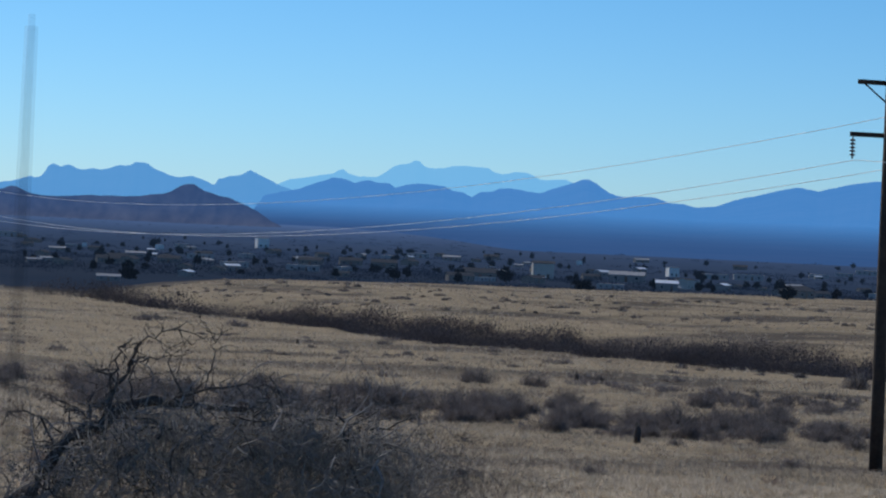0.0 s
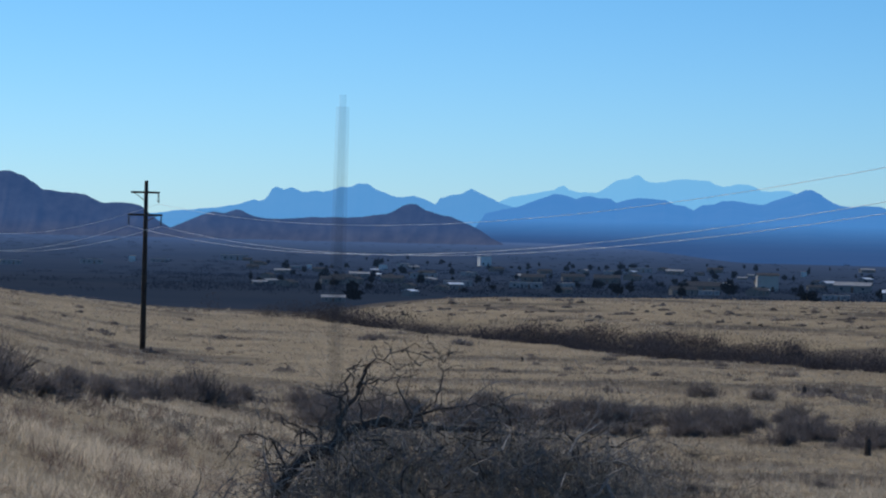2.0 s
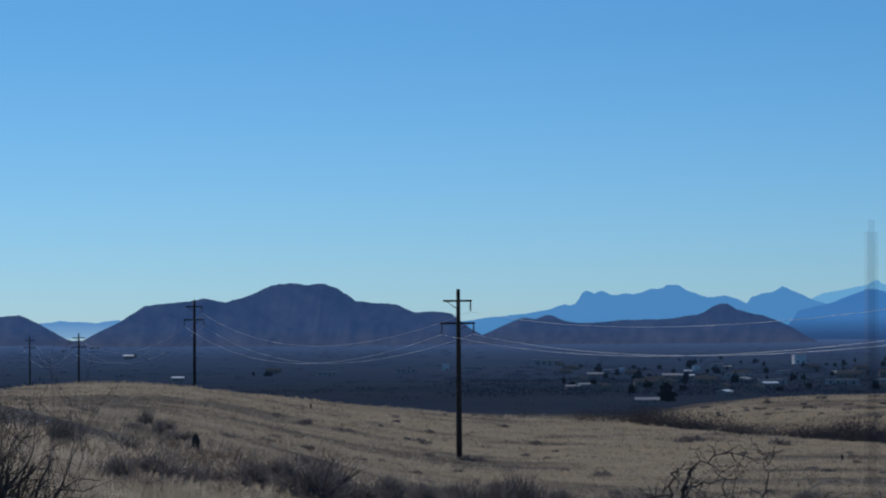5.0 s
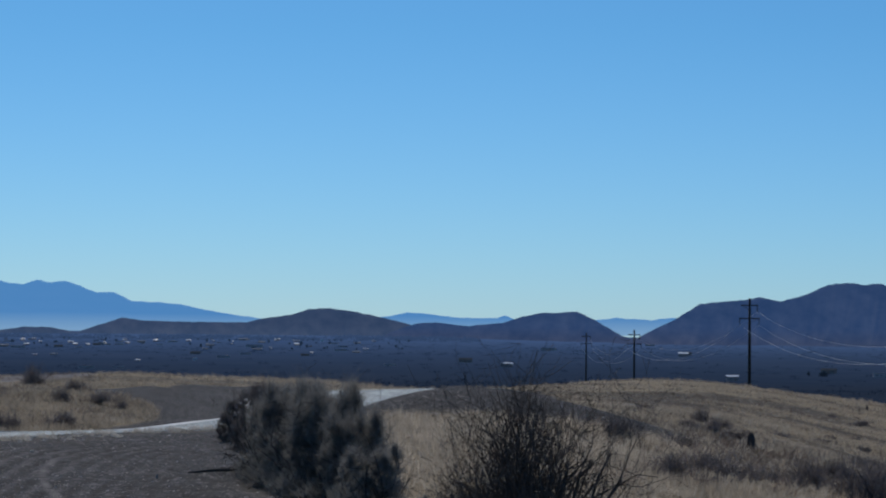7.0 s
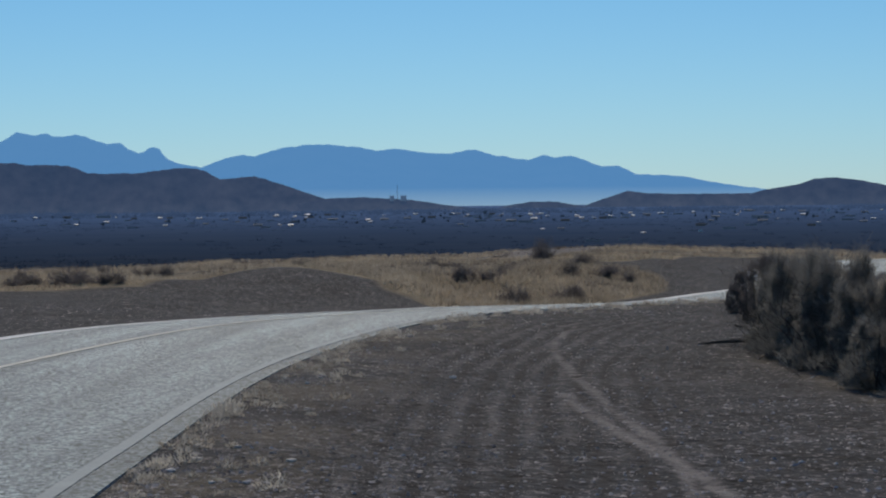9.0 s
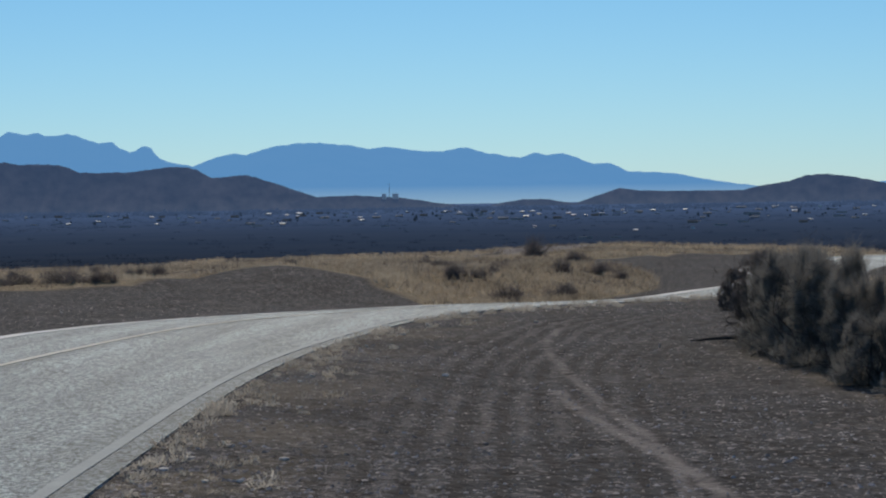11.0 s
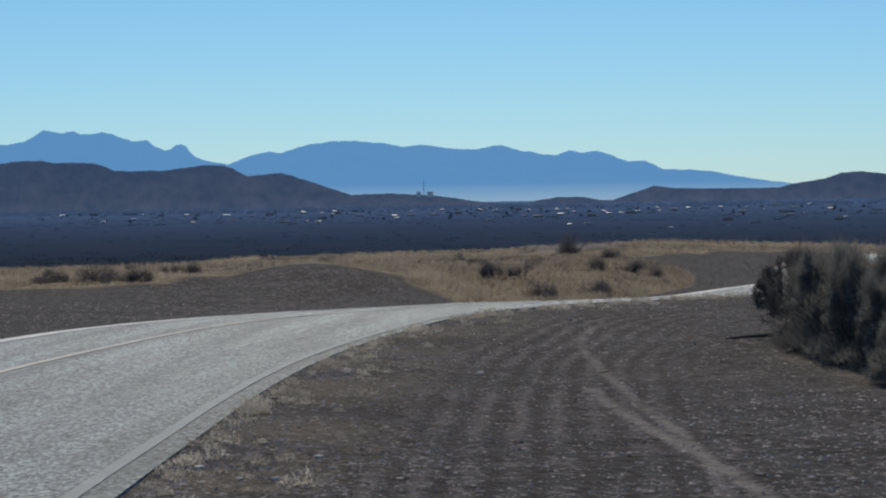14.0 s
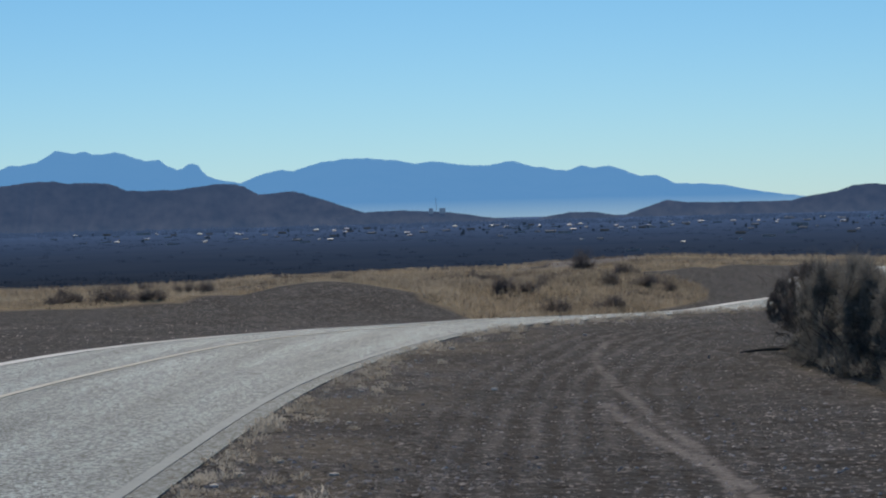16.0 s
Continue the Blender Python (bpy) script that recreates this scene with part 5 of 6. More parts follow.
# ---------------------------------------------------------------- dry grass
def grass_stuff(name, label, n, az0, az1, r0, r1, height, blades, seed, keep, mat=GRASS):
    r = np.random.default_rng(seed)
    p = scatter(n, az0, az1, r0, r1, seed, keep)
    k = len(p)
    dist = np.hypot(p[:, 0], p[:, 1])
    tuft = r.uniform(0.6, 1.25, k) * height * np.clip(0.85 + 0.7 * fractal(p[:, 0] / 9, p[:, 1] / 4.5, seed + 3), 0.35, 1.6)
    c, h, dd = np.repeat(p, blades, 0), np.repeat(tuft, blades), np.repeat(dist, blades)
    m = len(c)
    ang, sp = r.uniform(0, 2 * math.pi, m), r.random(m)
    wide = 0.0035 * (dd / 20) ** 0.75 + 0.002
    foot = c + np.stack([np.cos(ang) * sp * h * 0.35, np.sin(ang) * sp * h * 0.35, np.full(m, -0.03)], 1)
    lean = r.normal(0, 0.33, (m, 2)) + np.stack([np.cos(ang), np.sin(ang)], 1) * sp[:, None] * 0.4
    hh = h * r.uniform(0.6, 1.1, m)
    tip = foot + np.stack([lean[:, 0] * hh, lean[:, 1] * hh, hh], 1)
    turn = r.uniform(0, math.pi, m)
    side = np.stack([np.cos(turn), np.sin(turn), np.zeros(m)], 1) * wide[:, None]
    me = tri_mesh(name, np.stack([foot - side, foot + side, tip], 1), 3, mat)
    return tagged(new(name, me), label, "grass", kind="stuff")


def field(x, y, az, rr, r):
    e = np.interp(az, EDGE_AZ, EDGE_R)
    bare = sstep(0.0, 0.42, fractal(x / 11, y / 7, 31))
    ok = (gravel_mask(x, y) < r.uniform(0.05, 0.5, len(x))) & (rr < np.interp(az, CREST_AZ, CREST_R) + 14) & (r.random(len(x)) > 0.75 * bare)
    return ok & ~((rr > e) & (rr < e + 32) & (az < 7)) & (track_mask(x, y) < 0.2)


grass_stuff("dry_grass", "tall straw-coloured dry grass in uneven tufts", 48000, -12, 27, 14, 62, 0.21, 11, 81, field)
grass_stuff("slope_dry_grass", "straw-coloured dry grass over the middle slope", 26000, -12, 27, 58, 110, 0.21, 9, 79, field, FAR_GRASS)
grass_stuff("far_dry_grass", "straw-coloured dry grass over the far slopes", 60000, -12, 48, 100, 340, 0.30, 7, 82, field, FAR_GRASS)
grass_stuff("west_dry_grass", "straw-coloured dry grass beyond the road", 34000, 24, 48, 36, 110, 0.20, 8, 83, field, FAR_GRASS)


def road_edge(x, y, az, rr, r):
    d, s = road_offset(x, y)
    return (d > 3.36) & (d < 6.4) & (fractal(x / 0.28, y / 0.28, 91) > r.uniform(0.0, 0.45, len(x)) + np.clip(0.35 * (d - 3.6), 0, 0.6))


WEED = island_material("bleached_weed", (0.33, 0.29, 0.24), (0.76, 0.70, 0.61), translucent=0.5)
grass_stuff("verge_weeds", "short pale dead weeds along the edge of the road", 22000, 26, 47, 11, 45, 0.05, 13, 84, road_edge, WEED)


r = np.random.default_rng(61)
rows = []
for k in range(210):
    j = int(r.uniform(40, 97))
    x, y = ROAD[j] + ROAD_N[j] * (3.42 + abs(r.normal(0, 0.14)) + (0.9 * r.random() if k % 4 == 0 else 0)) + r.normal(0, 0.3) * ROAD_T[j]
    q = r.uniform(0.5, 1.25)
    rows.append((x, y, ground_z(x, y) - 0.02, 0.13 * q, 0.12 * q))
tagged(new("verge_clumps", tri_mesh("verge_clumps", brush(r, rows, 130, 0.3, 0.006), 3, WEED)), "pale bushy dead weeds clumped along the asphalt's edge", "weeds", kind="stuff")


# ---------------------------------------------------------------- stones
def stone_mesh(name, seed):
    r = np.random.default_rng(seed)
    bm = bmesh.new()
    bmesh.ops.create_icosphere(bm, subdivisions=1, radius=1)
    for v in bm.verts:
        v.co *= float(r.uniform(0.75, 1.2))
        v.co.z = v.co.z * 0.6 + 0.3
    me = bpy.data.meshes.new(name)
    bm.to_mesh(me)
    bm.free()
    me.materials.append(STONE)
    return me


def on_verge(x, y, az, rr, q):
    d = road_offset(x, y)[0]
    return (d > 3.4) & (d < 5.6) & (fractal(x / 0.5, y / 0.5, 99) > q.uniform(-0.5, 0.4, len(x)) + 0.2 * (d - 4.2))


def gravel_stuff():
    """Loose stones as small eight-sided lumps."""
    r = np.random.default_rng(95)
    p = scatter(46000, 20, 48, 10, 48, 96, lambda x, y, az, rr, q: (gravel_mask(x, y) > 0.5) & (np.abs(road_offset(x, y)[0]) > 3.3) & (fractal(x / 2.2, y / 2.2, 97) > q.uniform(-0.7, 0.6, len(x))))
    p = np.concatenate([p, scatter(30000, 26, 47, 11, 42, 100, on_verge)])
    n = len(p)
    s = (0.006 + 0.024 * r.random(n) ** 3.2)[:, None, None]
    octa = np.array([[1, 0, 0], [0, 1, 0], [-1, 0, 0], [0, -1, 0], [0, 0, 0.42], [0, 0, -0.3]], float)
    v = octa[None] * r.uniform(0.6, 1.4, (n, 6, 1)) * s + p[:, None]
    tris = np.array([(0, 1, 4), (1, 2, 4), (2, 3, 4), (3, 0, 4), (1, 0, 5), (2, 1, 5), (3, 2, 5), (0, 3, 5)])
    faces = (tris[None] + 6 * np.arange(n)[:, None, None]).reshape(-1, 3)
    me = bpy.data.meshes.new("gravel")
    me.from_pydata(v.reshape(-1, 3).tolist(), [], faces.tolist())
    me.materials.append(GRAVEL)
    tagged(new("gravel", me), "loose grey and brown gravel stones on graded earth", "gravel", kind="stuff")


GRAVEL = island_material("gravel_lumps", (0.13, 0.11, 0.10), (0.62, 0.55, 0.51), translucent=0.0)
gravel_stuff()
rng = np.random.default_rng(98)
meshes = [stone_mesh("stone", k) for k in range(4)]
for i in range(54):
    while True:
        j = int(rng.uniform(47, 97))
        off = rng.uniform(3.5, 4.4) if i < 45 else rng.uniform(4.4, 13)
        x, y = ROAD[j] + ROAD_N[j] * off
        if gravel_mask(np.array([x]), np.array([y]))[0] > 0.3:
            break
    o = new("stone", meshes[i % 4])
    s = rng.uniform(0.02, 0.05) if i < 45 else rng.uniform(0.025, 0.05)
    o.scale, o.rotation_euler, o.location = (s, s * rng.uniform(0.7, 1), s * rng.uniform(0.6, 0.9)), (0, 0, rng.uniform(0, 6)), (x, y, ground_z(x, y))
    tagged(o, "pale angular stone lying at the edge of the road", "stone", "stones beside the road")


# ---------------------------------------------------------------- stakes and yuccas
STAKE = material("weathered_stake", (0.30, 0.27, 0.24), (0.55, 0.52, 0.48), 12, 0.85)
for az, el, h in ((29.27, -3.27, 0.12), (31.31, -3.42, 0.05), (26.38, -4.40, 0.16)):
    x, y = ground_at(az, el)
    s = new("survey_stake", tube_mesh("survey_stake", [(0, 0, -0.1), (0.005, 0, h * 0.6), (0.015, 0, h)], [0.012, 0.012, 0.010], STAKE, 4))
    s.location = (x, y, ground_z(x, y))
    tagged(s, "short weathered pale wooden stake in the gravel", "stake", "stakes in the gravel")


def yucca(x, y, h):
    r = np.random.default_rng(int(h * 1000))
    root = tagged(new("yucca", tube_mesh("yucca", [(0, 0, -0.1), (0.02, 0, h * 0.5), (0, 0.02, h * 0.72)], [0.11, 0.10, 0.07], BARK, 7)), "dark upright yucca stump standing in dry grass", "yucca", "yuccas in the grass")
    n = 70
    z, a = r.uniform(0.25, 0.75, n) * h, r.uniform(0, 6.28, n)
    d = np.stack([np.cos(a), np.sin(a), r.uniform(-0.3, 1.6, n)], 1)
    d *= (r.uniform(0.18, 0.34, n) * h / np.linalg.norm(d, axis=1))[:, None]
    b = np.stack([np.zeros(n), np.zeros(n), z], 1)
    sd = np.stack([-np.sin(a), np.cos(a), np.zeros(n)], 1) * 0.025
    part("leaves", tri_mesh("leaves", np.stack([b - sd, b + sd, b + d], 1), 3, SCRUB), None, root)
    root.location = (x, y, ground_z(x, y))


for az, el, h in ((17.83, -2.68, 0.5), (-4.65, -4.85, 0.75), (-3.2, -3.55, 0.6), (3.2, -3.0, 0.5), (15.2, -1.75, 0.45)):
    yucca(*ground_at(az, el), h)


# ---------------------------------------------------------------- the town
# haze colour, emitted by the walls and roofs that mix it in
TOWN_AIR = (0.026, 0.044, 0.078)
WALLS = [haze_material("stucco_tan_air", TOWN_AIR, (0.16, 0.14, 0.12), (0.26, 0.23, 0.20), 0.65, 0.6), haze_material("stucco_white_air", TOWN_AIR, (0.33, 0.33, 0.335), (0.46, 0.455, 0.455), 0.65, 0.6),
         haze_material("siding_grey_air", TOWN_AIR, (0.20, 0.19, 0.185), (0.29, 0.28, 0.27), 0.65, 0.6)]
ROOFS = [haze_material("shingle_brown_air", TOWN_AIR, (0.055, 0.052, 0.052), (0.11, 0.10, 0.098), 0.65, 1.2), material("metal_roof", (0.50, 0.56, 0.64), (0.66, 0.72, 0.80), 0.4, 0.6),
         haze_material("roof_coat_grey_air", TOWN_AIR, (0.34, 0.34, 0.35), (0.48, 0.48, 0.49), 0.7, 0.5)]
PANE = material("window_pane", (0.02, 0.025, 0.035), (0.05, 0.06, 0.075), 0.8, 0.12, spec=0.6)
DOOR = material("painted_door", (0.12, 0.07, 0.05), (0.20, 0.12, 0.09), 2, 0.6)


def house(name, label, lx, ly, h, pitch, wall_mat, roof_mat, windows=3, eave=0.4):
    root = tagged(new(name), label, "house" if name != "shed" else "shed", "buildings of the town")
    if pitch:
        top = h + pitch * ly / 2
        v = [(sx * lx / 2, sy * ly / 2, z) for z in (-0.6, h) for sx, sy in ((-1, -1), (1, -1), (1, 1), (-1, 1))] + [(-lx / 2, 0, top), (lx / 2, 0, top)]
        f = [(3, 2, 1, 0), (0, 1, 5, 4), (2, 3, 7, 6), (1, 2, 6, 9, 5), (3, 0, 4, 8, 7)]
        part("wall", mesh_of("wall", v, f, wall_mat), None, root)
        ex, ey, t = lx / 2 + eave, ly / 2 + eave, 0.14
        ze = h - pitch * eave
        v = [(-ex, -ey, ze), (ex, -ey, ze), (ex, 0, top), (-ex, 0, top), (ex, ey, ze), (-ex, ey, ze)]
        v += [(x, y, z + t) for x, y, z in v]
        f = [(3, 2, 1, 0), (5, 4, 2, 3), (6, 7, 8, 9), (9, 8, 10, 11), (0, 1, 7, 6), (4, 5, 11, 10), (1, 2, 8, 7), (2, 4, 10, 8), (0, 6, 9, 3), (3, 9, 11, 5)]
        part("roof", mesh_of("roof", v, f, roof_mat), None, root)
    else:
        part("wall", box_bm(lx, ly, h + 0.6, (0, 0, h / 2 - 0.3)), wall_mat, root)
        part("roof", box_bm(lx + 0.5, ly + 0.5, 0.22, (0, 0, h + 0.11), 0.04), roof_mat, root)
    for side in (-1, 1):
        for i in range(windows):
            x = (i + 0.5) / windows * lx * 0.9 - lx * 0.45
            if side == -1 and i == windows // 2:
                part("door", box_bm(0.95, 0.08, 2.05, (x, side * (ly / 2 + 0.02), 1.02)), DOOR, root)
                continue
            w = part("window", box_bm(1.3, 0.10, 1.05, (x, side * (ly / 2 + 0.02), min(1.55, h - 0.8)), 0.02), WALLS[1], root)
            part("pane", box_bm(1.1, 0.04, 0.88, (x, side * (ly / 2 + 0.07), min(1.55, h - 0.8))), PANE, w)
    return root


WHITE_WALL = material("white_block_wall", (0.60, 0.58, 0.56), (0.78, 0.76, 0.73), 0.6, 0.85)
# tan wall with a share of the town's painted haze
TAN_WALL = haze_material("tan_block_wall_air", TOWN_AIR, (0.52, 0.47, 0.42), (0.64, 0.58, 0.52), 0.75, 0.6)
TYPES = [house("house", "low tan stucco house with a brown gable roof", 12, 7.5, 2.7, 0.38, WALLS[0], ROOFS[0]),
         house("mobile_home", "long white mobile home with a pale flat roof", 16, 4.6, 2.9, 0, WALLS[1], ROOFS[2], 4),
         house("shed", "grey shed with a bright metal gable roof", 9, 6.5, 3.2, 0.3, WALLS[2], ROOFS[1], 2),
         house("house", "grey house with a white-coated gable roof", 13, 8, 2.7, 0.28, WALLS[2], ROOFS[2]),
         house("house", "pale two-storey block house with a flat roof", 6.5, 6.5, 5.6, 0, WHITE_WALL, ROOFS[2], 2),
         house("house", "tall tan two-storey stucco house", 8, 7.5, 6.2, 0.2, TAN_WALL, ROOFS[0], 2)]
# azimuth, elevation of the base, kind, turn in degrees, size
EAST_TOWN = [(9.23, -1.36, 3, 20, 0.42), (8.93, -1.33, 3, 30, 0.5), (7.54, -1.72, 3, 10, 0.5), (6.43, -0.97, 4, 40, 0.5), (8.45, -0.99, 1, 20, 0.6), (8.11, -0.98, 4, 10, 0.4), (4.12, -0.83, 4, 25, 1.1),
             (5.43, -1.08, 0, 5, 0.8), (3.84, -0.94, 0, 60, 0.8), (2.99, -1.16, 0, 0, 1.0), (2.09, -1.12, 0, 15, 1.0), (0.56, -0.88, 1, 10, 1.0), (0.74, -1.06, 0, 75, 0.9), (-0.22, -0.91, 3, 0, 0.9),
             (-2.30, -1.24, 5, 15, 1.0), (-0.88, -1.31, 0, 10, 1.1), (-4.22, -1.21, 3, 5, 1.3), (-3.39, -1.19, 0, 20, 0.7), (-4.52, -0.75, 3, 30, 0.9)]
EAST_TOWN2 = [(-5.13, -1.36, 2, 10, 0.9), (-6.20, -1.05, 1, 15, 1.0), (-6.96, -1.04, 1, 15, 1.1), (-9.10, -0.85, 1, 10, 0.8), (-9.60, -0.79, 1, 12, 1.1), (-3.85, -1.39, 1, 5, 0.6), (-5.57, -1.30, 5, 60, 0.5),
              (-5.24, -1.04, 4, 30, 0.8), (4.78, -1.37, 2, 30, 0.6), (5.79, -1.55, 2, 70, 0.5), (6.19, -1.25, 0, 0, 0.8), (6.96, -1.15, 3, 10, 0.8), (2.74, -0.96, 0, 30, 0.7), (1.84, -0.92, 3, 80, 0.6),
              (1.32, -1.15, 0, 10, 1.1), (-1.12, -0.84, 0, 0, 0.9), (-3.12, -0.88, 4, 10, 0.5), (-6.76, -0.81, 0, 10, 0.9), (-7.92, -1.23, 3, 40, 0.8)]
MID_TOWN = [(9.81, -0.82, 1, 10, 1.3), (6.62, -1.02, 2, 20, 0.5), (5.50, -1.13, 1, 10, 0.9), (14.82, -1.02, 1, 15, 0.8), (16.04, -0.95, 0, 5, 0.8), (13.02, -0.97, 1, 10, 0.9), (19.31, -0.61, 2, 10, 1.1),
            (22.36, -0.49, 1, 5, 1.2), (18.20, -1.13, 2, 20, 0.7), (23.31, -0.88, 2, 40, 0.8), (24.25, -0.78, 0, 10, 0.9), (12.12, -0.91, 4, 10, 0.6), (11.48, -0.91, 1, 10, 0.8), (7.39, -1.25, 0, 40, 0.8),
            (20.06, -0.34, 1, 10, 1.0), (19.23, -0.58, 0, 10, 0.9), (26.74, -0.58, 3, 10, 0.9), (25.97, -0.87, 1, 30, 0.8)]
WEST_TOWN = [(31.28, -0.36, 2, 10, 1.4), (31.61, -0.38, 3, 20, 1.3), (31.92, -0.41, 2, 30, 1.0), (34.36, -0.52, 1, 5, 1.6), (34.17, -0.46, 2, 15, 1.2), (34.01, -0.33, 2, 0, 1.0), (32.83, -0.97, 1, 8, 0.9), (32.12, -0.96, 1, 5, 0.7),
             (31.69, -0.80, 2, 20, 0.6), (33.56, -0.68, 3, 0, 0.7), (30.39, -0.77, 4, 0, 0.6), (29.31, -0.28, 3, 10, 1.6), (28.54, -0.30, 2, 20, 1.4), (29.05, -0.47, 1, 5, 2.0), (27.90, -0.66, 0, 5, 1.0), (27.52, -0.33, 4, 20, 1.2)]
WEST_TOWN2 = [(45.47, -0.25, 2, 20, 1.2), (44.76, -0.27, 0, 15, 1.6), (43.94, -0.25, 1, 5, 2.4), (42.67, -0.35, 2, 10, 1.2), (42.45, -0.35, 0, 10, 1.3), (42.07, -0.39, 4, 10, 0.9), (41.82, -0.36, 2, 20, 1.0), (40.80, -0.37, 0, 0, 1.5),
              (40.02, -0.32, 2, 10, 1.3), (39.34, -0.32, 2, 40, 1.5), (38.74, -0.42, 3, 10, 1.3), (38.25, -0.40, 4, 10, 0.8), (37.58, -0.43, 3, 10, 1.3), (37.39, -0.63, 1, 20, 0.8), (36.87, -0.28, 2, 10, 1.2), (36.04, -0.34, 2, 70, 1.6),
              (35.91, -0.29, 3, 10, 1.2)]
WEST_TOWN3 = [(35.39, -0.48, 1, 5, 1.3), (34.69, -0.50, 3, 10, 1.5), (33.98, -0.69, 2, 10, 0.6), (30.90, -0.37, 1, 10, 1.4), (28.10, -0.34, 3, 10, 1.2), (27.10, -0.54, 1, 10, 1.3), (28.99, -0.55, 3, 10, 1.2), (45.30, -0.48, 1, 20, 0.9), (39.64, -0.47, 0, 5, 1.2),
              (37.91, -0.49, 2, 5, 0.9), (38.87, -0.26, 0, 5, 1.4), (35.13, -0.33, 0, 5, 1.3), (33.46, -0.50, 0, 5, 1.3), (30.39, -0.64, 0, 8, 1.2), (29.75, -0.71, 1, 8, 1.1), (36.5, -0.40, 0, 8, 1.4), (32.6, -0.45, 0, 8, 1.3)]
rng = np.random.default_rng(14)
SPREAD = [(rng.uniform(-10, 9.6), rng.uniform(-1.4, -0.78), int(rng.choice([0, 0, 3, 0, 2, 1])), rng.uniform(0, 90), rng.uniform(0.4, 0.85)) for k in range(56)]
SPREAD += [(rng.uniform(26, 46), rng.triangular(-0.66, -0.33, -0.26), int(rng.choice([2, 1, 2, 3, 1, 0])), rng.uniform(0, 30), rng.uniform(0.5, 1.2)) for k in range(60)]
SPREAD += [(rng.uniform(27, 36.5), rng.triangular(-0.52, -0.36, -0.27), int(rng.choice([2, 1, 1, 3])), rng.uniform(0, 20), rng.uniform(0.6, 1.3)) for k in range(34)]
used = set()
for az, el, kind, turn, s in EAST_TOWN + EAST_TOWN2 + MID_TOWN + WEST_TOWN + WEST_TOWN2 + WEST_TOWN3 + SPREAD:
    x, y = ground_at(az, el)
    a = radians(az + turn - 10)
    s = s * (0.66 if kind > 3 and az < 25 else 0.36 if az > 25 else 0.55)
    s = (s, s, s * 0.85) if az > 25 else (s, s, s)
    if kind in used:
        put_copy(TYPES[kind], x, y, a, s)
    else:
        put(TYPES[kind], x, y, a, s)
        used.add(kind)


def tree(seed, h, w):
    r = np.random.default_rng(seed)
    out, tips = [], []
    root = new("tree")
    part("trunk", tube_mesh("trunk", [(0, 0, -0.3), (0.05, 0, h * 0.3), (0, 0.06, h * 0.6)], [0.04 * h, 0.03 * h, 0.02 * h], BARK, 7), None, root)
    for k in range(9):
        a, z = r.uniform(0, 6.28), r.uniform(0.2, 0.55) * h
        grow(r, (0, 0, z), (math.cos(a), math.sin(a), r.uniform(0.2, 1.1)), w * r.uniform(0.2, 0.35), 0.012 * h, 0, out, tips, 0.5, 0.6, 3, 3)
    part("limbs", mesh_of("limbs", *joined(out), BARK), None, root)
    clumps = [(0, 0, h * 0.3, w * 0.36, h * 0.68)]
    for k in range(8):
        a, o = r.uniform(0, 6.28), r.uniform(0.1, 0.32) * w
        clumps.append((math.cos(a) * o, math.sin(a) * o, h * r.uniform(0.06, 0.5), w * r.uniform(0.15, 0.26), h * r.uniform(0.2, 0.42)))
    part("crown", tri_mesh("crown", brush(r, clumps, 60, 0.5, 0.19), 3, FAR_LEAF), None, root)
    return tagged(root, "dark evergreen tree standing among the houses", "tree", "trees of the town")


TREES = [tree(201, 4.6, 4.6), tree(202, 5.6, 4.0), tree(203, 3.6, 5.0)]
TOWN_TREES = [(8.64, -1.01, 0.9), (6.46, -0.84, 0.8), (5.95, -1.04, 0.8), (5.09, -0.80, 0.8), (4.86, -1.06, 0.6), (7.13, -1.67, 0.8), (6.70, -1.27, 0.6), (2.11, -0.83, 0.7), (1.72, -0.85, 0.9), (1.33, -0.83, 0.7), (1.01, -0.84, 1.0), (0.71, -0.80, 1.1),
              (-1.46, -1.34, 1.2), (-2.04, -0.80, 0.9), (-1.57, -0.95, 0.9), (-4.60, -0.94, 0.7), (-3.07, -1.27, 0.8), (-0.37, -1.33, 0.8), (-5.88, -1.13, 0.9), (-7.67, -1.24, 1.0), (-8.93, -0.71, 0.9), (-9.28, -0.65, 0.9), (3.38, -1.12, 0.6), (2.61, -1.08, 0.6),
              (4.27, -1.22, 0.7), (5.55, -1.28, 0.8)]
TOWN_TREES2 = [(16.17, -1.02, 0.8), (16.49, -1.01, 0.5), (6.57, -0.94, 0.9), (7.26, -0.93, 0.7), (6.00, -1.00, 0.7), (7.90, -1.50, 0.6), (35.29, -0.22, 1.8), (30.13, -0.36, 1.5), (28.73, -0.37, 1.3), (36.55, -0.25, 1.2), (36.30, -0.38, 1.2), (35.78, -0.29, 1.2),
               (32.43, -0.36, 1.3), (32.18, -0.36, 1.2), (33.33, -0.32, 1.2), (34.49, -0.40, 1.2), (38.10, -0.23, 1.0), (29.62, -0.36, 1.3), (27.98, -0.38, 1.2), (41.31, -0.33, 1.0), (43.22, -0.27, 1.0)]
rng = np.random.default_rng(15)
more = [(rng.uniform(-10, 9.5), rng.uniform(-1.45, -0.72), rng.uniform(0.3, 0.75)) for k in range(140)] + [(rng.uniform(25, 46), rng.uniform(-0.52, -0.2), rng.uniform(0.5, 1.2)) for k in range(110)]
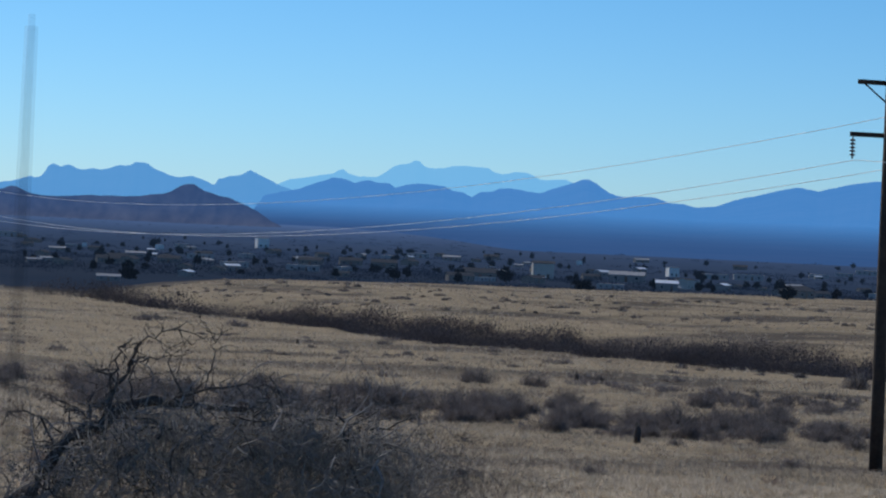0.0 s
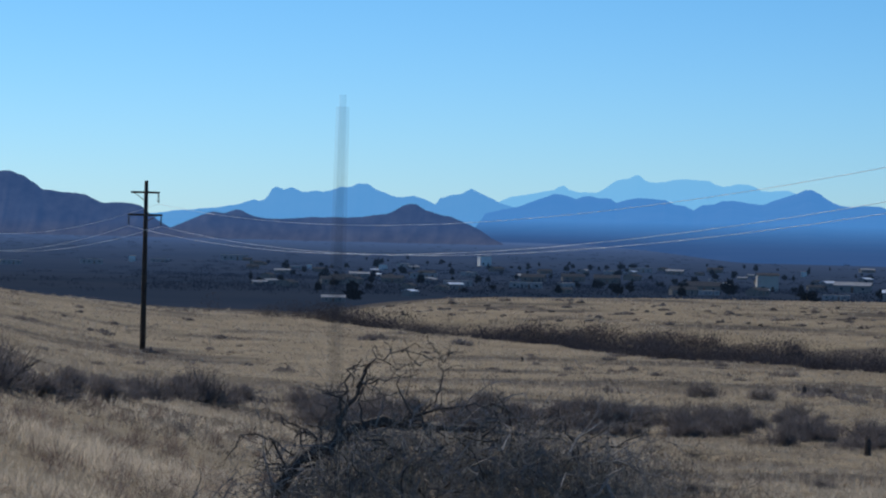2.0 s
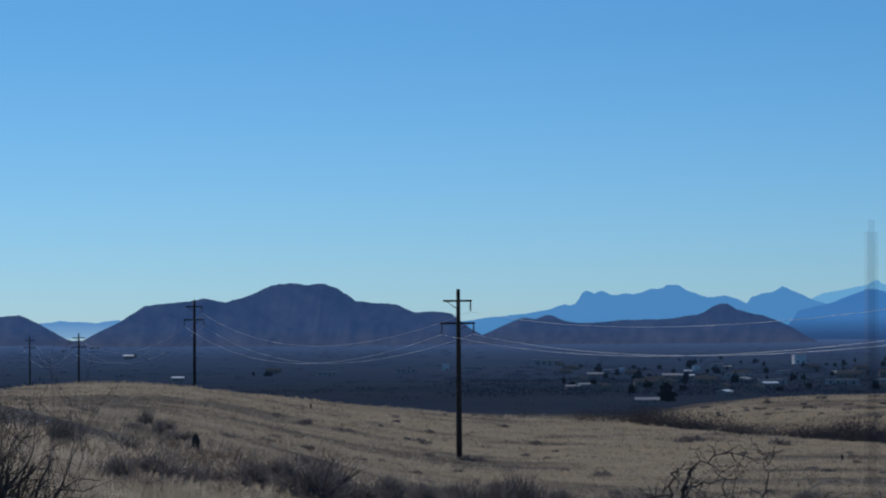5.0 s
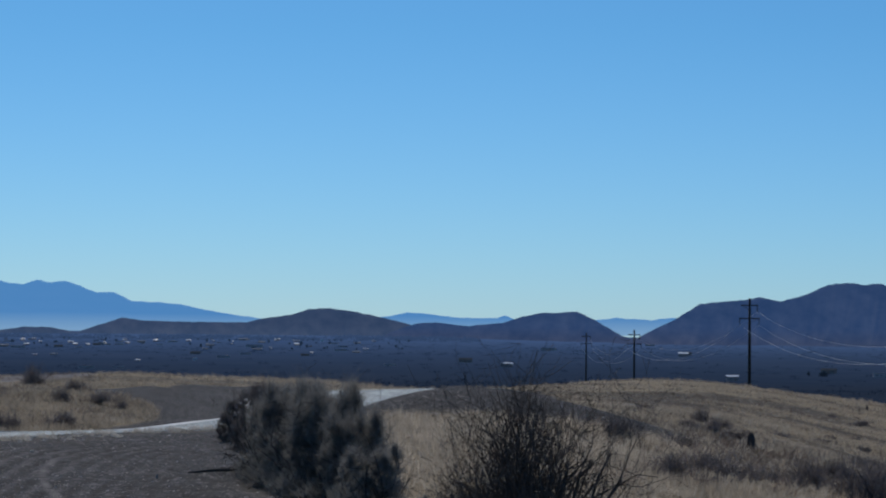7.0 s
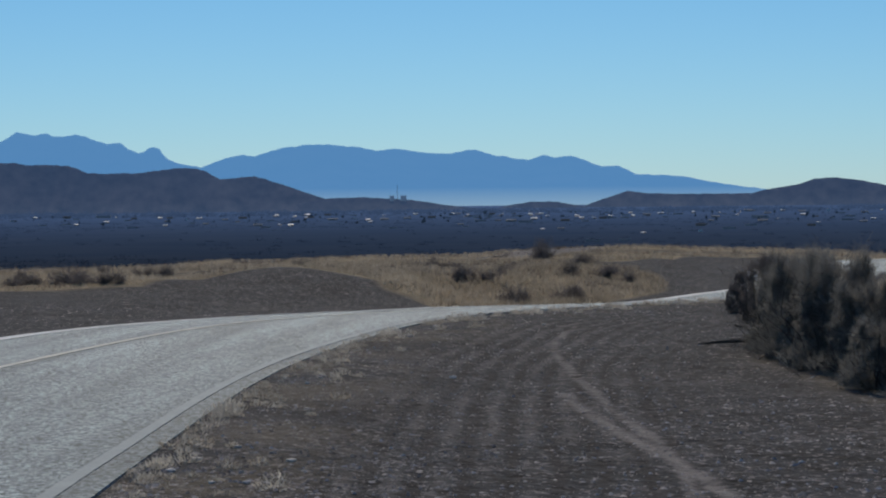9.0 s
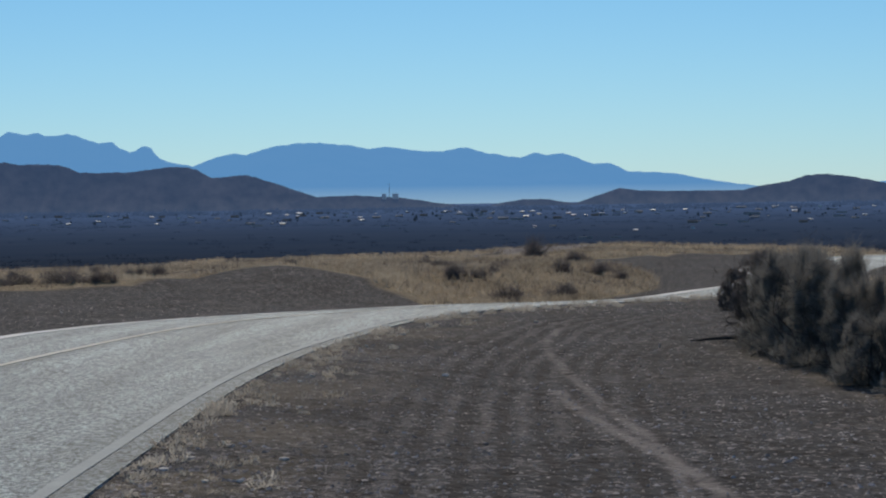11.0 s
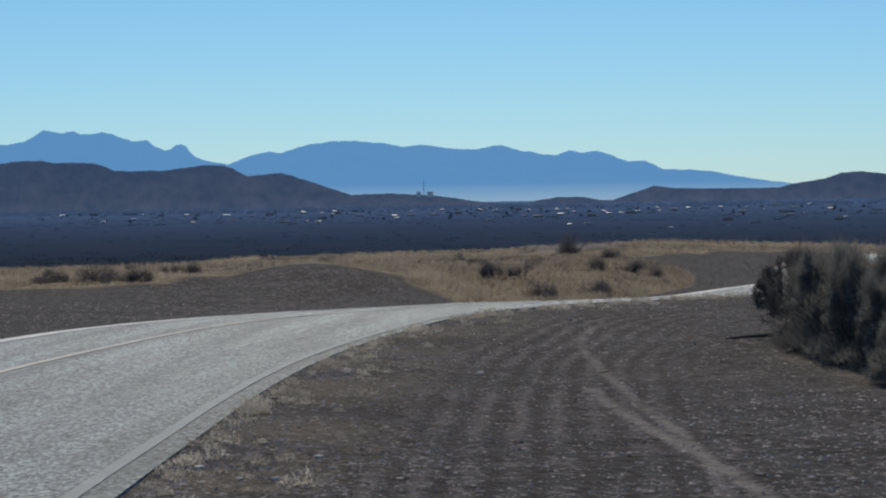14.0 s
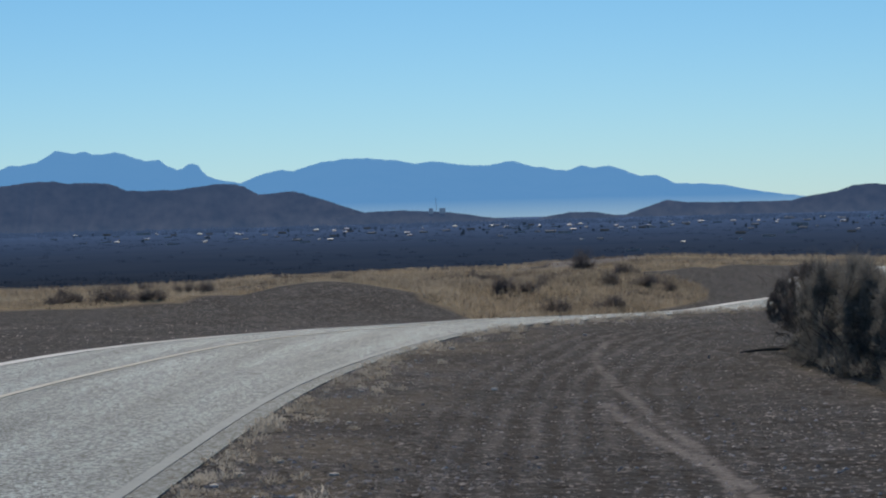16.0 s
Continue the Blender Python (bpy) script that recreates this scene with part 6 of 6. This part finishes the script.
for i, (az, el, s) in enumerate(TOWN_TREES + TOWN_TREES2 + more):
    x, y = ground_at(az, el)
    s *= 0.8 if az < 25 else 0.55
    sc = (s * rng.uniform(0.7, 1.4), s * rng.uniform(0.7, 1.4), s * rng.uniform(0.75, 1.2))
    if i < 3:
        put(TREES[i], x, y, rng.uniform(0, 6), sc)
    else:
        put_copy(TREES[i % 3], x, y, rng.uniform(0, 6), sc)

# water tanks and a radio mast on the low rise behind the town
STEEL = material("galvanised_steel", (0.10, 0.10, 0.11), (0.18, 0.18, 0.19), 1.0, 0.6, metal=0.3)
# block walls glow faintly blue, a haze put into their colour
PALE_BLOCK = haze_material("pale_block_air", (0.085, 0.155, 0.30), (0.60, 0.55, 0.52), (0.78, 0.72, 0.68), 0.6, 0.5)
for az, w in ((37.40, 5.0), (37.14, 7.0)):
    x, y = at(az, 2994)
    t = tagged(new("building"), "plain pale block building on a low rise", "building", "buildings on the rise")
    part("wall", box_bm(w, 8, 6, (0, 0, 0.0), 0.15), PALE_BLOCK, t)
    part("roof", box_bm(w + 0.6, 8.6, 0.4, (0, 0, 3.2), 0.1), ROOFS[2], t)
    t.location, t.rotation_euler = (x, y, 5.0), (0, 0, radians(az))
x, y = at(37.28, 2996)
mast = tagged(new("radio_mast"), "thin steel radio mast on a low rise behind the town", "radio mast")
mast.location = (x, y, 0)
legs = [(0.9 * math.cos(k * 2.094), 0.9 * math.sin(k * 2.094)) for k in range(3)]
for lx, ly in legs:
    part("leg", tube_mesh("leg", [(lx, ly, -8), (lx * 0.4, ly * 0.4, 21)], [0.12, 0.07], STEEL, 5), None, mast)
for z in range(-6, 20, 3):
    f = 1 - 0.6 * (z + 8) / 29
    ring = [(a * f, b * f, z) for a, b in legs]
    part("brace", mesh_of("brace", *joined([tube([ring[k], ring[(k + 1) % 3]], [0.05, 0.05], 4) for k in range(3)]), STEEL), None, mast)

# ---------------------------------------------------------------- the vehicle's aerial, close by
AERIAL = bpy.data.materials.new("out_of_focus_aerial")
AERIAL.use_nodes = True
an, al = AERIAL.node_tree.nodes, AERIAL.node_tree.links
an["Principled BSDF"].inputs["Base Color"].default_value = (0.035, 0.038, 0.045, 1)
clear, mixs = an.new("ShaderNodeBsdfTransparent"), an.new("ShaderNodeMixShader")
mixs.inputs[0].default_value = 0.07
al.new(clear.outputs[0], mixs.inputs[1])
al.new(an["Principled BSDF"].outputs[0], mixs.inputs[2])
al.new(mixs.outputs[0], an["Material Output"].inputs[0])
def whip(r, top):
    return tube_mesh("whip_aerial", [(0.001, 0, 0.0), (0, 0, 1.0), (0.0, 0, top - 0.1), (0.0006, 0, top)], [r * 1.6, r, r, r * 0.7], AERIAL, 12)


aerial = new("whip_aerial", whip(0.0013, 1.997))
aerial.location = (-0.0525, 0.62, ground_z(-0.0525, 0.62))
tagged(aerial, "slim grey whip aerial standing close by", "aerial")
# wider see-through shell, added only to soften the aerial's outline
part("blur_shell", whip(0.0024, 1.994), None, aerial)
